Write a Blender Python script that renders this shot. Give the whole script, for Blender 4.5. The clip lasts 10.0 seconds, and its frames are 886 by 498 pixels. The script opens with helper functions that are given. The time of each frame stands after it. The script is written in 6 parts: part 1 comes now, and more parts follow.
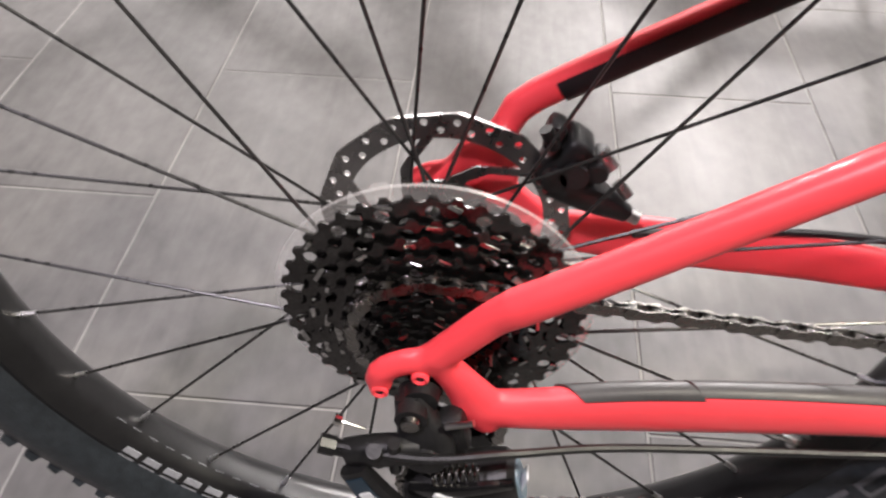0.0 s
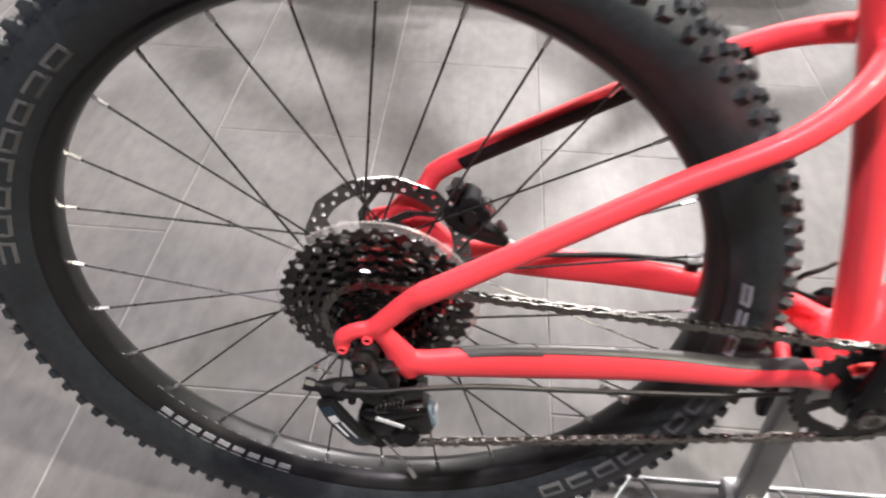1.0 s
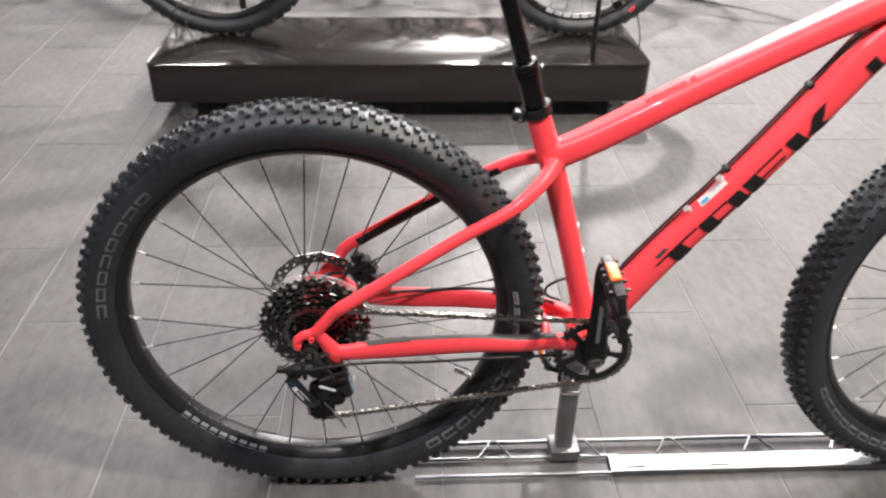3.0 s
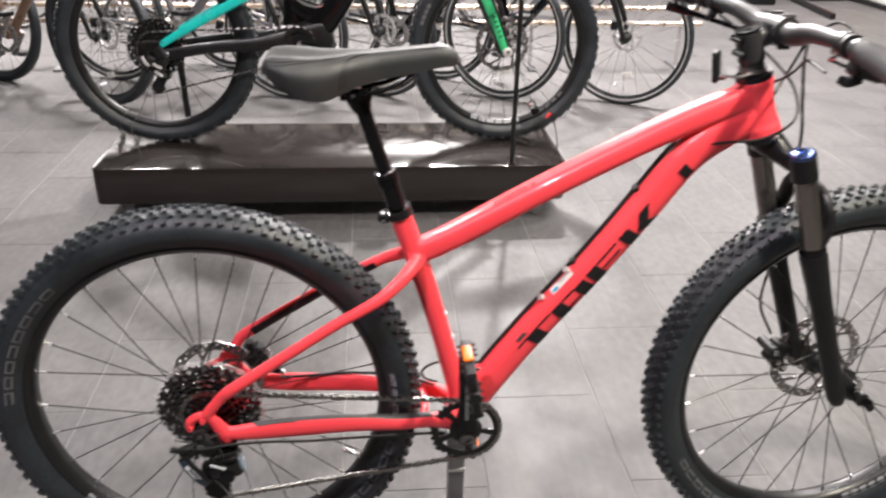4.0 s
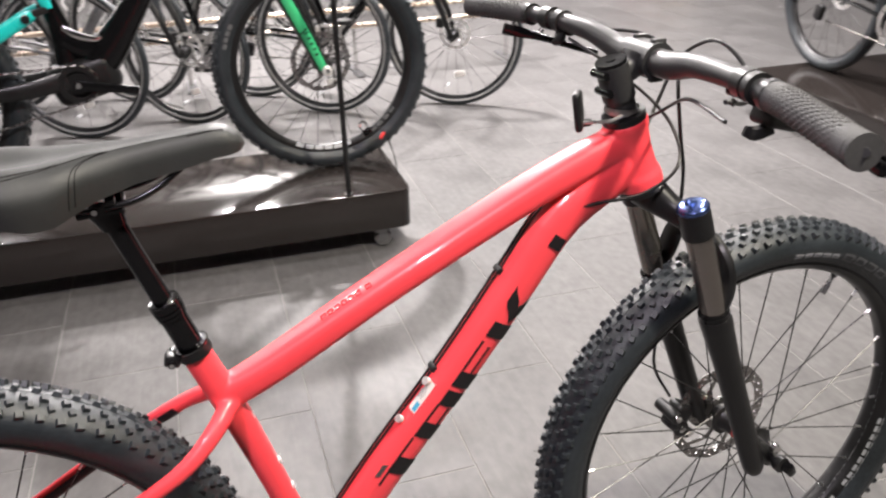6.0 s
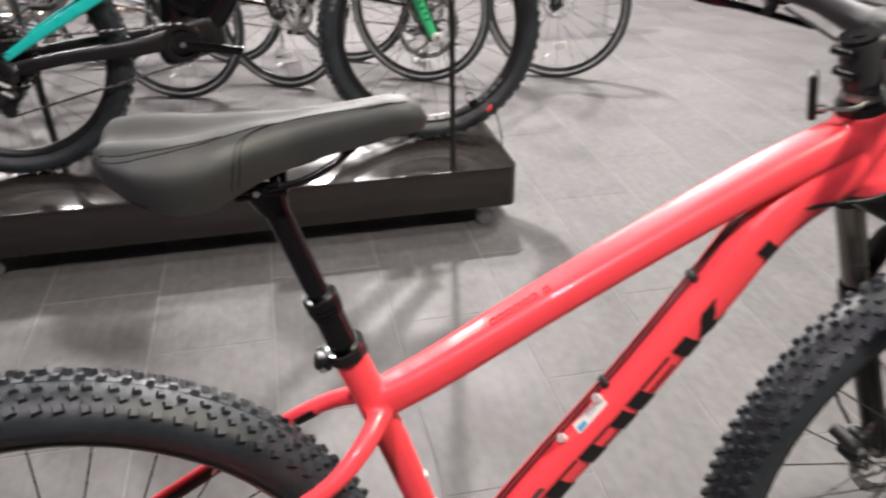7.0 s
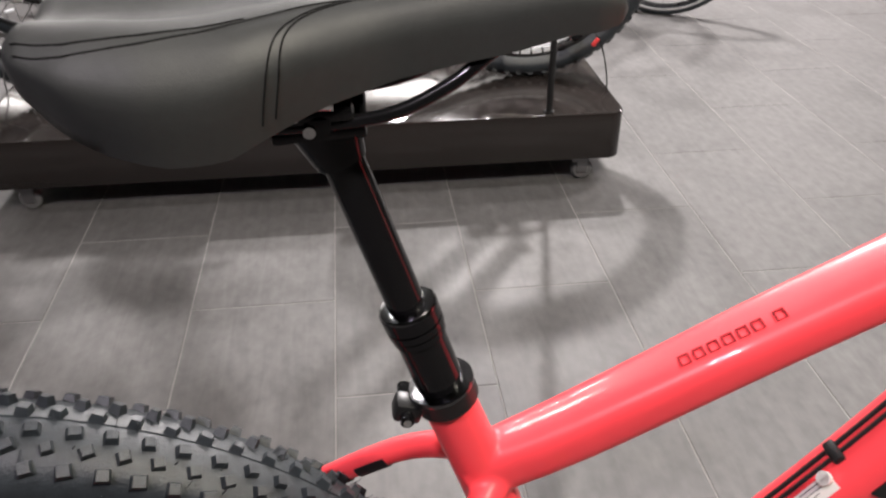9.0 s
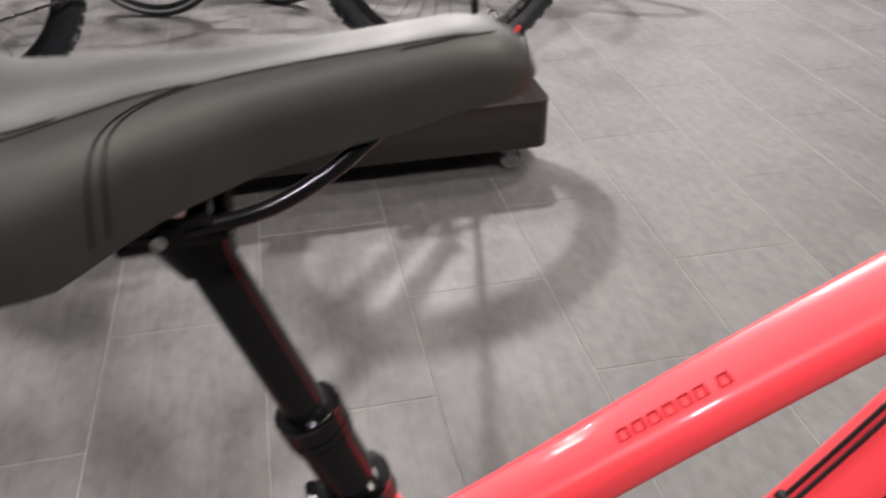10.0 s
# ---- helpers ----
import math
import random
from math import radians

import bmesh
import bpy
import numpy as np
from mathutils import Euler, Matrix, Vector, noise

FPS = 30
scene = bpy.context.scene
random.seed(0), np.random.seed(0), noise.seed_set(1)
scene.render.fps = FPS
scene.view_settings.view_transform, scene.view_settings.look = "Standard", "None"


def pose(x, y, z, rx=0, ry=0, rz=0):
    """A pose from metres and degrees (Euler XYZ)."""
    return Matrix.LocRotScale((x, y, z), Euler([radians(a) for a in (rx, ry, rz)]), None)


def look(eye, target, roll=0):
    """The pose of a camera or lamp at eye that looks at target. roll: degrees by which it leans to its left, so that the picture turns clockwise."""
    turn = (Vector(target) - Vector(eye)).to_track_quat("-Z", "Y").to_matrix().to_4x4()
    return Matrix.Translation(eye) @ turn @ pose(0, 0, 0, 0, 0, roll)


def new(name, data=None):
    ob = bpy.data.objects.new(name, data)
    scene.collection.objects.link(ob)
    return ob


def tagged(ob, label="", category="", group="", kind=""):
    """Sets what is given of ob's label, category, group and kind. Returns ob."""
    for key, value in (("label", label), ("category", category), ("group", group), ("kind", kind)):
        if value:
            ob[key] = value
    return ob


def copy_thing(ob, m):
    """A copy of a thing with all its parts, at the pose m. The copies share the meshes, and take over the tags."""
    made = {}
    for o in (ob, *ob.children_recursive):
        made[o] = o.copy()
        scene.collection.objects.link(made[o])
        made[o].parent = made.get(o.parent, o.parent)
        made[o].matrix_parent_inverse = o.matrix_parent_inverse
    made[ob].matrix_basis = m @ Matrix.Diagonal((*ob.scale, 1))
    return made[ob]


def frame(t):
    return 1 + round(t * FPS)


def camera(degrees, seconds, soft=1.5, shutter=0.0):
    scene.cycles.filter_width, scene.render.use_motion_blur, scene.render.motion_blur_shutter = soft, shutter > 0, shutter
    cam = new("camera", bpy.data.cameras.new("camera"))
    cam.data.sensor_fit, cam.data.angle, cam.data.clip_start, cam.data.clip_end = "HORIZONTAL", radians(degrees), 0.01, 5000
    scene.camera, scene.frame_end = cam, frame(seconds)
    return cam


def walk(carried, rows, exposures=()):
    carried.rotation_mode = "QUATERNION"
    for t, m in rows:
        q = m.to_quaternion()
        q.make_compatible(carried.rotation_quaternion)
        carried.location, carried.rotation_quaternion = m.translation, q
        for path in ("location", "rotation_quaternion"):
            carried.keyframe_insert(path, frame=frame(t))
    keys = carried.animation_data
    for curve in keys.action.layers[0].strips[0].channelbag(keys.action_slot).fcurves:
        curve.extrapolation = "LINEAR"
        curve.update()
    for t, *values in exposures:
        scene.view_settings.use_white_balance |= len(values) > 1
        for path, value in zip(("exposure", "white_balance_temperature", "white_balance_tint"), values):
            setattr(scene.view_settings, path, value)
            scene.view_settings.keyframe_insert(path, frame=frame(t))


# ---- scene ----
cam = camera(57.2, 10.0, soft=2.3, shutter=0.5)
PATH = [
    (0, (0.025, -0.321, 0.694), (-0.081, 1.107, -0.703), 1.0),
    (0.5, (0.038, -0.411, 0.777), (-0.04, 1.056, -0.58), 1.4),
    (1, (0.07, -0.518, 0.857), (0.017, 0.983, -0.464), 2.8),
    (1.5, (0.128, -0.644, 0.95), (0.029, 0.927, -0.283), 0.2),
    (2, (0.135, -0.773, 1.019), (0.103, 0.857, -0.139), 1.5),
    (3.3, (0.13, -1.064, 1.153), (0.267, 0.641, 0.117), 0.0),
    (3.5, (0.157, -1.092, 1.172), (0.292, 0.64, 0.181), -1.3),
    (4, (0.276, -1.146, 1.19), (0.442, 0.643, 0.311), 1.3),
    (4.5, (0.393, -1.182, 1.194), (0.561, 0.629, 0.362), 0.9),
    (5, (0.433, -1.152, 1.196), (0.642, 0.668, 0.393), 0.6),
    (5.2, (0.515, -1.051, 1.211), (0.687, 0.726, 0.309), -1.0),
    (6.3, (0.313, -0.782, 1.19), (0.923, 0.897, 0.29), -0.2),
    (6.5, (0.299, -0.745, 1.185), (0.916, 0.919, 0.263), 1.1),
    (7, (0.277, -0.667, 1.165), (0.628, 1.052, 0.206), -0.9),
    (7.5, (0.281, -0.586, 1.135), (0.517, 1.13, 0.135), -0.4),
    (8, (0.294, -0.516, 1.105), (0.478, 1.192, 0.082), -0.2),
    (8.5, (0.277, -0.443, 1.069), (0.427, 1.259, 0.03), -0.3),
    (9, (0.271, -0.374, 1.036), (0.459, 1.3, -0.041), -0.2),
    (9.5, (0.266, -0.329, 1.021), (0.477, 1.329, -0.079), 0.2),
    (10, (0.302, -0.297, 1.048), (0.633, 1.325, -0.074), -0.9),
]
walk(cam, [(t, look(eye, target, roll)) for t, eye, target, roll in PATH],
     exposures=[(0.0, 0.22), (1.5, 0.36), (2.5, 0.20), (4.0, 0.08), (6.0, 0.08), (7.0, -0.15), (8.0, -0.25), (9.0, -0.33), (10.0, -0.42)])

# ---- light ----
world = bpy.data.worlds.new("shop_world")
scene.world = world
world.use_nodes = True
world.node_tree.nodes["Background"].inputs[0].default_value = (0.9, 0.95, 1.0, 1)
world.node_tree.nodes["Background"].inputs[1].default_value = 0.05


def unseen_lamp(x, y, power, size=0.3, z=3.1, aim=None, spread=150, color=(1.0, 0.935, 0.925)):
    """A disk lamp out of view, overhead, in place of the shop's lighting."""
    d = bpy.data.lights.new("unseen_lamp", "AREA")
    d.shape, d.size, d.energy, d.color, d.spread = "DISK", size, power, color, radians(spread)
    ob = new("unseen_lamp", d)
    ob.matrix_world = look((x, y, z), aim or (x + 0.001, y, 0))
    return ob


unseen_lamp(1.3, 4.1, 175, 0.13, aim=(0.5, 1.1, 0.2))
unseen_lamp(-1.5, 2.9, 14, 0.3, aim=(-0.8, 1.4, 0.2))
# pink and warm lamp tints stand in for the camera's colour drift
unseen_lamp(-0.7, -1.3, 47, 0.2, aim=(0.1, 0.0, 0.4), color=(0.98, 0.875, 0.98))
unseen_lamp(1.6, -0.9, 88, 0.2, aim=(0.9, 0.3, 0.5), color=(1.0, 0.92, 0.78))
unseen_lamp(1.7, 1.2, 44, 0.4, aim=(1.4, 1.2, 0))
unseen_lamp(2.9, 2.6, 110, 0.4)
unseen_lamp(0.9, 5.0, 240, 0.4)
unseen_lamp(-1.6, 4.6, 190, 0.4)
unseen_lamp(3.8, 5.4, 170, 0.4)
# added wall washers: bright wall patches for the platform deck to mirror
for x, z, power in ((-4.5, 2.5, 200), (1.1, 3.3, 300)):
    unseen_lamp(x, 8.1, power, 0.2, aim=(x, 9.5, z), spread=110)


# ---- materials ----
def mat(name, color, rough=0.5, metal=0.0, vary=0.15, scale=30.0, bump=0.0, bump_scale=200.0, coat=0.0, spec=0.5, dirt=0.0, alpha=1.0, coat_rough=0.12, stretch=(1, 1, 1)):
    """A surface with its colour, coarse and fine variation, roughness changes and fine relief."""
    m = bpy.data.materials.new(name)
    m.use_nodes = True
    nt = m.node_tree
    p = nt.nodes["Principled BSDF"]
    tc = nt.nodes.new("ShaderNodeTexCoord")
    mp = nt.nodes.new("ShaderNodeMapping")
    mp.inputs["Scale"].default_value = stretch
    nt.links.new(tc.outputs["Object"], mp.inputs["Vector"])
    n1 = nt.nodes.new("ShaderNodeTexNoise")
    n1.inputs["Scale"].default_value, n1.inputs["Detail"].default_value = scale, 5
    n2 = nt.nodes.new("ShaderNodeTexNoise")
    n2.inputs["Scale"].default_value, n2.inputs["Detail"].default_value = scale * 9, 3
    for n in (n1, n2):
        nt.links.new(mp.outputs[0], n.inputs["Vector"])
    add = nt.nodes.new("ShaderNodeMath")
    add.operation = "ADD"
    nt.links.new(n1.outputs["Fac"], add.inputs[0])
    nt.links.new(n2.outputs["Fac"], add.inputs[1])
    ramp = nt.nodes.new("ShaderNodeMapRange")
    ramp.inputs["From Min"].default_value, ramp.inputs["From Max"].default_value = 0.65, 1.35
    ramp.inputs["To Min"].default_value, ramp.inputs["To Max"].default_value = 1 - vary, 1 + vary
    nt.links.new(add.outputs[0], ramp.inputs["Value"])
    mix = nt.nodes.new("ShaderNodeVectorMath")
    mix.operation = "SCALE"
    mix.inputs[0].default_value = color
    nt.links.new(ramp.outputs[0], mix.inputs["Scale"])
    nt.links.new(mix.outputs[0], p.inputs["Base Color"])
    rr = nt.nodes.new("ShaderNodeMapRange")
    rr.inputs["From Min"].default_value, rr.inputs["From Max"].default_value = 0.3, 0.7
    rr.inputs["To Min"].default_value, rr.inputs["To Max"].default_value = max(0.02, rough - 0.08 - dirt), min(1, rough + 0.08 + dirt)
    nt.links.new(n1.outputs["Fac"], rr.inputs["Value"])
    nt.links.new(rr.outputs[0], p.inputs["Roughness"])
    p.inputs["Metallic"].default_value = metal
    p.inputs["Specular IOR Level"].default_value = spec
    p.inputs["Coat Weight"].default_value = coat
    p.inputs["Coat Roughness"].default_value = coat_rough
    p.inputs["Alpha"].default_value = alpha
    if bump:
        b = nt.nodes.new("ShaderNodeTexNoise")
        b.inputs["Scale"].default_value, b.inputs["Detail"].default_value = bump_scale, 4
        nt.links.new(mp.outputs[0], b.inputs["Vector"])
        bn = nt.nodes.new("ShaderNodeBump")
        bn.inputs["Strength"].default_value, bn.inputs["Distance"].default_value = bump, 0.002
        nt.links.new(b.outputs["Fac"], bn.inputs["Height"])
        nt.links.new(bn.outputs[0], p.inputs["Normal"])
    return m


def tile_material():
    m = mat("slate_tile", (0.092, 0.089, 0.088), 0.5, vary=0.24, scale=4.0, bump=0.2, bump_scale=30.0, spec=0.25, stretch=(1.15, 0.8, 1))
    nt = m.node_tree
    p = nt.nodes["Principled BSDF"]
    info = nt.nodes.new("ShaderNodeObjectInfo")
    mr = nt.nodes.new("ShaderNodeMapRange")
    mr.inputs["To Min"].default_value, mr.inputs["To Max"].default_value = 0.93, 1.06
    nt.links.new(info.outputs["Random"], mr.inputs["Value"])
    old = p.inputs["Base Color"].links[0].from_socket
    sc = nt.nodes.new("ShaderNodeVectorMath")
    sc.operation = "SCALE"
    nt.links.new(old, sc.inputs[0])
    nt.links.new(mr.outputs[0], sc.inputs["Scale"])
    # faint streaks that run along each tile
    geo = nt.nodes.new("ShaderNodeNewGeometry")
    mp = nt.nodes.new("ShaderNodeMapping")
    mp.inputs["Scale"].default_value = (28, 2.2, 1)
    nt.links.new(geo.outputs["Position"], mp.inputs["Vector"])
    st = nt.nodes.new("ShaderNodeTexNoise")
    st.inputs["Scale"].default_value, st.inputs["Detail"].default_value, st.inputs["Distortion"].default_value = 1.5, 7, 1.2
    nt.links.new(mp.outputs[0], st.inputs["Vector"])
    mr2 = nt.nodes.new("ShaderNodeMapRange")
    mr2.inputs["From Min"].default_value, mr2.inputs["From Max"].default_value = 0.3, 0.7
    mr2.inputs["To Min"].default_value, mr2.inputs["To Max"].default_value = 0.91, 1.09
    nt.links.new(st.outputs["Fac"], mr2.inputs["Value"])
    sc2 = nt.nodes.new("ShaderNodeVectorMath")
    sc2.operation = "SCALE"
    nt.links.new(sc.outputs[0], sc2.inputs[0])
    nt.links.new(mr2.outputs[0], sc2.inputs["Scale"])
    nt.links.new(sc2.outputs[0], p.inputs["Base Color"])
    return m


def clear_plastic():
    m = mat("clear_plastic", (0.75, 0.73, 0.72), 0.18, vary=0.05, alpha=0.12, spec=0.6)
    return m


CORAL = mat("coral_paint", (0.99, 0.070, 0.088), 0.40, vary=0.03, scale=8, coat=0.32, spec=0.4, coat_rough=0.06)
BLACKGLOSS = mat("gloss_black", (0.005, 0.005, 0.0055), 0.12, vary=0.2, spec=0.28)
BLACKSATIN = mat("satin_black", (0.009, 0.009, 0.0095), 0.36, vary=0.25, bump=0.06, spec=0.4)
BLACKPLASTIC = mat("black_plastic", (0.0095, 0.0095, 0.010), 0.45, vary=0.3, bump=0.15, bump_scale=500, spec=0.4)
ALLOYBLACK = mat("black_alloy", (0.03, 0.03, 0.031), 0.33, metal=0.6, vary=0.3)
RUBBER = mat("tyre_rubber", (0.019, 0.0235, 0.0275), 0.41, vary=0.4, scale=18, bump=0.3, bump_scale=700, spec=0.52)
GRIPRUBBER = mat("grip_rubber", (0.05, 0.05, 0.05), 0.7, vary=0.2, bump=0.3, bump_scale=900)
TYREPRINT = mat("grey_print", (0.105, 0.108, 0.112), 0.6, vary=0.25, scale=60)
WHITEPRINT = mat("white_print", (0.62, 0.64, 0.66), 0.45, vary=0.12, scale=60)
RIMPRINT = mat("rim_print_grey", (0.30, 0.31, 0.33), 0.5, vary=0.3, scale=60)
TUBEPRINT = mat("dark_red_print", (0.24, 0.014, 0.020), 0.7, vary=0.15, spec=0.1)
BLUEPRINT = mat("blue_grey_print", (0.16, 0.22, 0.27), 0.4, vary=0.15, scale=60)
BARBLACK = mat("bead_blasted_black", (0.030, 0.030, 0.031), 0.43, metal=0.2, vary=0.2, bump=0.05, bump_scale=900, spec=0.7)
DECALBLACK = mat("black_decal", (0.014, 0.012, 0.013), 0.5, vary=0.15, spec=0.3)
DECALGREY = mat("smoke_decal", (0.055, 0.052, 0.052), 0.6, vary=0.15, scale=12)
STEEL = mat("brushed_steel", (0.5, 0.49, 0.48), 0.3, metal=1.0, vary=0.15, scale=40)
BOSS = mat("satin_silver", (0.75, 0.74, 0.73), 0.38, metal=0.35, vary=0.1)
CHAINSTEEL = mat("chain_steel", (0.22, 0.212, 0.2), 0.26, metal=1.0, vary=0.25, scale=150)
CHROME = mat("chrome", (0.75, 0.74, 0.73), 0.1, metal=1.0, vary=0.06)
# strong tone variation in both cog metals puts glints into the colour
CASSETTE = mat("black_chromed_cog", (0.075, 0.072, 0.070), 0.2, metal=0.95, vary=0.5, scale=60)
COGSTEEL = mat("polished_cog_steel", (0.5, 0.49, 0.48), 0.16, metal=1.0, vary=0.6, scale=60)
ROTOR = mat("rotor_steel", (0.27, 0.26, 0.255), 0.3, metal=0.95, vary=0.15, scale=90)
# paler metal for upward lips, standing in for the ceiling's reflection on black
LIPSHEEN = mat("lip_sheen", (0.16, 0.16, 0.165), 0.14, metal=1.0, vary=0.1)
STANCHION = mat("bronze_grey_stanchion", (0.27, 0.245, 0.225), 0.2, metal=0.9, vary=0.06)
SPOKE = mat("black_spoke", (0.03, 0.03, 0.03), 0.3, metal=0.5, vary=0.2)
NIPPLE = mat("nipple_silver", (0.68, 0.68, 0.68), 0.25, metal=1.0, vary=0.1)
SADDLE = mat("saddle_cover", (0.034, 0.0362, 0.0352), 0.52, vary=0.1, scale=25, bump=0.12, bump_scale=1500, spec=0.4)
SADDLELINE = mat("saddle_print", (0.010, 0.010, 0.010), 0.9, vary=0.2, spec=0.1)
BLUEANO = mat("blue_anodised", (0.10, 0.15, 0.36), 0.2, metal=0.9, vary=0.1)
ORANGE = mat("orange_reflector", (0.85, 0.17, 0.01), 0.25, vary=0.1, bump=0.3, bump_scale=800)
REDPLASTIC = mat("red_plastic", (0.7, 0.05, 0.05), 0.4, vary=0.1)
TEAL = mat("teal_paint", (0.01, 0.55, 0.5), 0.3, vary=0.05, coat=0.5)
GREEN = mat("green_paint", (0.05, 0.5, 0.2), 0.35, vary=0.05, coat=0.3)
YELLOW = mat("yellow_paint", (0.6, 0.36, 0.03), 0.35, vary=0.08, coat=0.3)
WHITEPAINT = mat("white_paint", (0.75, 0.74, 0.72), 0.5, vary=0.05, scale=4)
STICKER = mat("sticker_paper", (0.72, 0.7, 0.67), 0.5, vary=0.05)
CYANINK = mat("cyan_ink", (0.06, 0.35, 0.55), 0.5, vary=0.05)
PLATFORM = mat("dark_brown_laminate", (0.019, 0.016, 0.0148), 0.115, vary=0.06, scale=6, bump=0.008, bump_scale=300, spec=0.5, dirt=-0.05)
GREYSTEEL = mat("grey_steel_post", (0.22, 0.22, 0.225), 0.35, metal=0.8, vary=0.1)
GALV = mat("galvanised_steel", (0.25, 0.26, 0.27), 0.4, metal=1.0, vary=0.2, scale=25)
RAIL = mat("bright_rail", (0.62, 0.52, 0.43), 0.3, metal=0.95, vary=0.1)
DARKWALL = mat("charcoal_wall", (0.05, 0.05, 0.05), 0.7, vary=0.1, scale=3, bump=0.1, bump_scale=60)
CASTER = mat("caster_rubber", (0.11, 0.11, 0.11), 0.45, vary=0.2, scale=25)
GUARD = mat("smoke_guard_film", (0.032, 0.031, 0.031), 0.5, vary=0.2, scale=40)
REFLECTIVE = mat("silver_reflective_tape", (0.42, 0.415, 0.41), 0.4, metal=0.3, vary=0.15)
# pale tone chosen for the platform's reflection of the unseen north wall
PALEWALL = mat("pale_wall", (0.55, 0.55, 0.54), 0.7, vary=0.06, scale=3, bump=0.1, bump_scale=60)
CEILING = mat("grey_ceiling", (0.25, 0.25, 0.25), 0.9, vary=0.06, scale=2)
GROUT = mat("grey_grout", (0.185, 0.180, 0.172), 0.85, vary=0.2, scale=6, bump=0.3, bump_scale=300)
TILE = tile_material()
CLEAR = clear_plastic()


# ---- shape helpers ----
class Geo:
    """Gathers vertices and faces of one mesh."""

    def __init__(self):
        self.v, self.f = [], []

    def add(self, verts, faces, m=None):
        o = len(self.v)
        self.v += [tuple(m @ Vector(p)) if m else tuple(p) for p in verts]
        self.f += [tuple(i + o for i in f) for f in faces]
        return self

    def join(self, other, m=None):
        return self.add(other.v, other.f, m)

    def mesh(self, name, material, sharp=35):
        me = bpy.data.meshes.new(name)
        me.from_pydata(self.v, [], self.f)
        me.materials.append(material)
        me.polygons.foreach_set("use_smooth", [True] * len(me.polygons))
        me.set_sharp_from_angle(angle=radians(sharp))
        me.update()
        return me


def from_bm(bm):
    g = Geo()
    bm.verts.ensure_lookup_table()
    for i, v in enumerate(bm.verts):
        v.index = i
    g.add([v.co[:] for v in bm.verts], [[v.index for v in f.verts] for f in bm.faces])
    bm.free()
    return g


def thing(name, m, label, category, group="", kind=""):
    ob = new(name)
    ob.matrix_world = m
    ob.empty_display_size = 0.05
    return tagged(ob, label, category, group, kind)


def part(name, geo, material, parent=None, label="", m=None, sharp=35):
    """Links a mesh as one object under a thing or a part; geo may be a ready mesh."""
    me = geo if isinstance(geo, bpy.types.Mesh) else geo.mesh(name, material, sharp)
    ob = new(name, me)
    ob.parent = parent
    if m is not None:
        ob.matrix_basis = m
    if label:
        tagged(ob, label)
    return ob


def spline(pts, n):
    """n + 1 points, evenly spaced along a smooth curve through pts (of any width)."""
    p = [np.array(q, float) for q in pts]
    if len(p) == 2:
        return [p[0] + (p[1] - p[0]) * i / n for i in range(n + 1)]
    p = [2 * p[0] - p[1]] + p + [2 * p[-1] - p[-2]]
    out = []
    for i in range(1, len(p) - 2):
        for k in range(24):
            t = k / 24
            out.append(0.5 * (2 * p[i] + (p[i + 1] - p[i - 1]) * t + (2 * p[i - 1] - 5 * p[i] + 4 * p[i + 1] - p[i + 2]) * t * t
                              + (3 * p[i] - p[i - 1] - 3 * p[i + 1] + p[i + 2]) * t ** 3))
    out.append(p[-2])
    d = [0.0]
    for a, b in zip(out, out[1:]):
        d.append(d[-1] + float(np.linalg.norm(b[:3] - a[:3])))
    d, out = np.array(d), np.array(out)
    s = np.linspace(0, d[-1], n + 1)
    return [np.array([np.interp(x, d, out[:, c]) for c in range(out.shape[1])]) for x in s]


def rings(path, n, ref=(0, 1, 0)):
    """Along a path of (x, y, z, half width sideways, half height): centre, sideways and upward axes, and the half sizes."""
    q = spline(path, n)
    res = []
    for i, a in enumerate(q):
        t = q[min(i + 1, n)][:3] - q[max(i - 1, 0)][:3]
        t = t / np.linalg.norm(t)
        side = np.array(ref, float) - np.dot(ref, t) * t
        side = side / np.linalg.norm(side)
        res.append((a[:3], side, np.cross(t, side), a[3], a[4]))
    return res


def sweep(path, n=16, m=16, ref=(0, 1, 0), power=2.0, caps=True):
    """A tube with an oval or boxy section that changes along its path."""
    g = Geo()
    v, f = [], []
    for c, s, u, a, b in rings(path, n, ref):
        for k in range(m):
            q = 2 * math.pi * k / m
            cs, sn = math.cos(q), math.sin(q)
            x = math.copysign(abs(cs) ** (2 / power), cs) * a
            y = math.copysign(abs(sn) ** (2 / power), sn) * b
            v.append(c + s * x + u * y)
    for i in range(n):
        for k in range(m):
            f.append((i * m + k, i * m + (k + 1) % m, (i + 1) * m + (k + 1) % m, (i + 1) * m + k))
    if caps:
        f.append(tuple(range(m))[::-1])
        f.append(tuple(n * m + k for k in range(m)))
    return g.add(v, f)


def pipe(pts, r, n=12, m=10, ref=(0, 1, 0)):
    return sweep([(*p, r, r) for p in pts], n, m, ref)


def rod(a, b, r, m=10):
    d = (Vector(b) - Vector(a)).normalized()
    ref = (0, 1, 0) if abs(d.y) < 0.8 else (0, 0, 1)
    return sweep([(*a, r, r), (*b, r, r)], 1, m, ref)


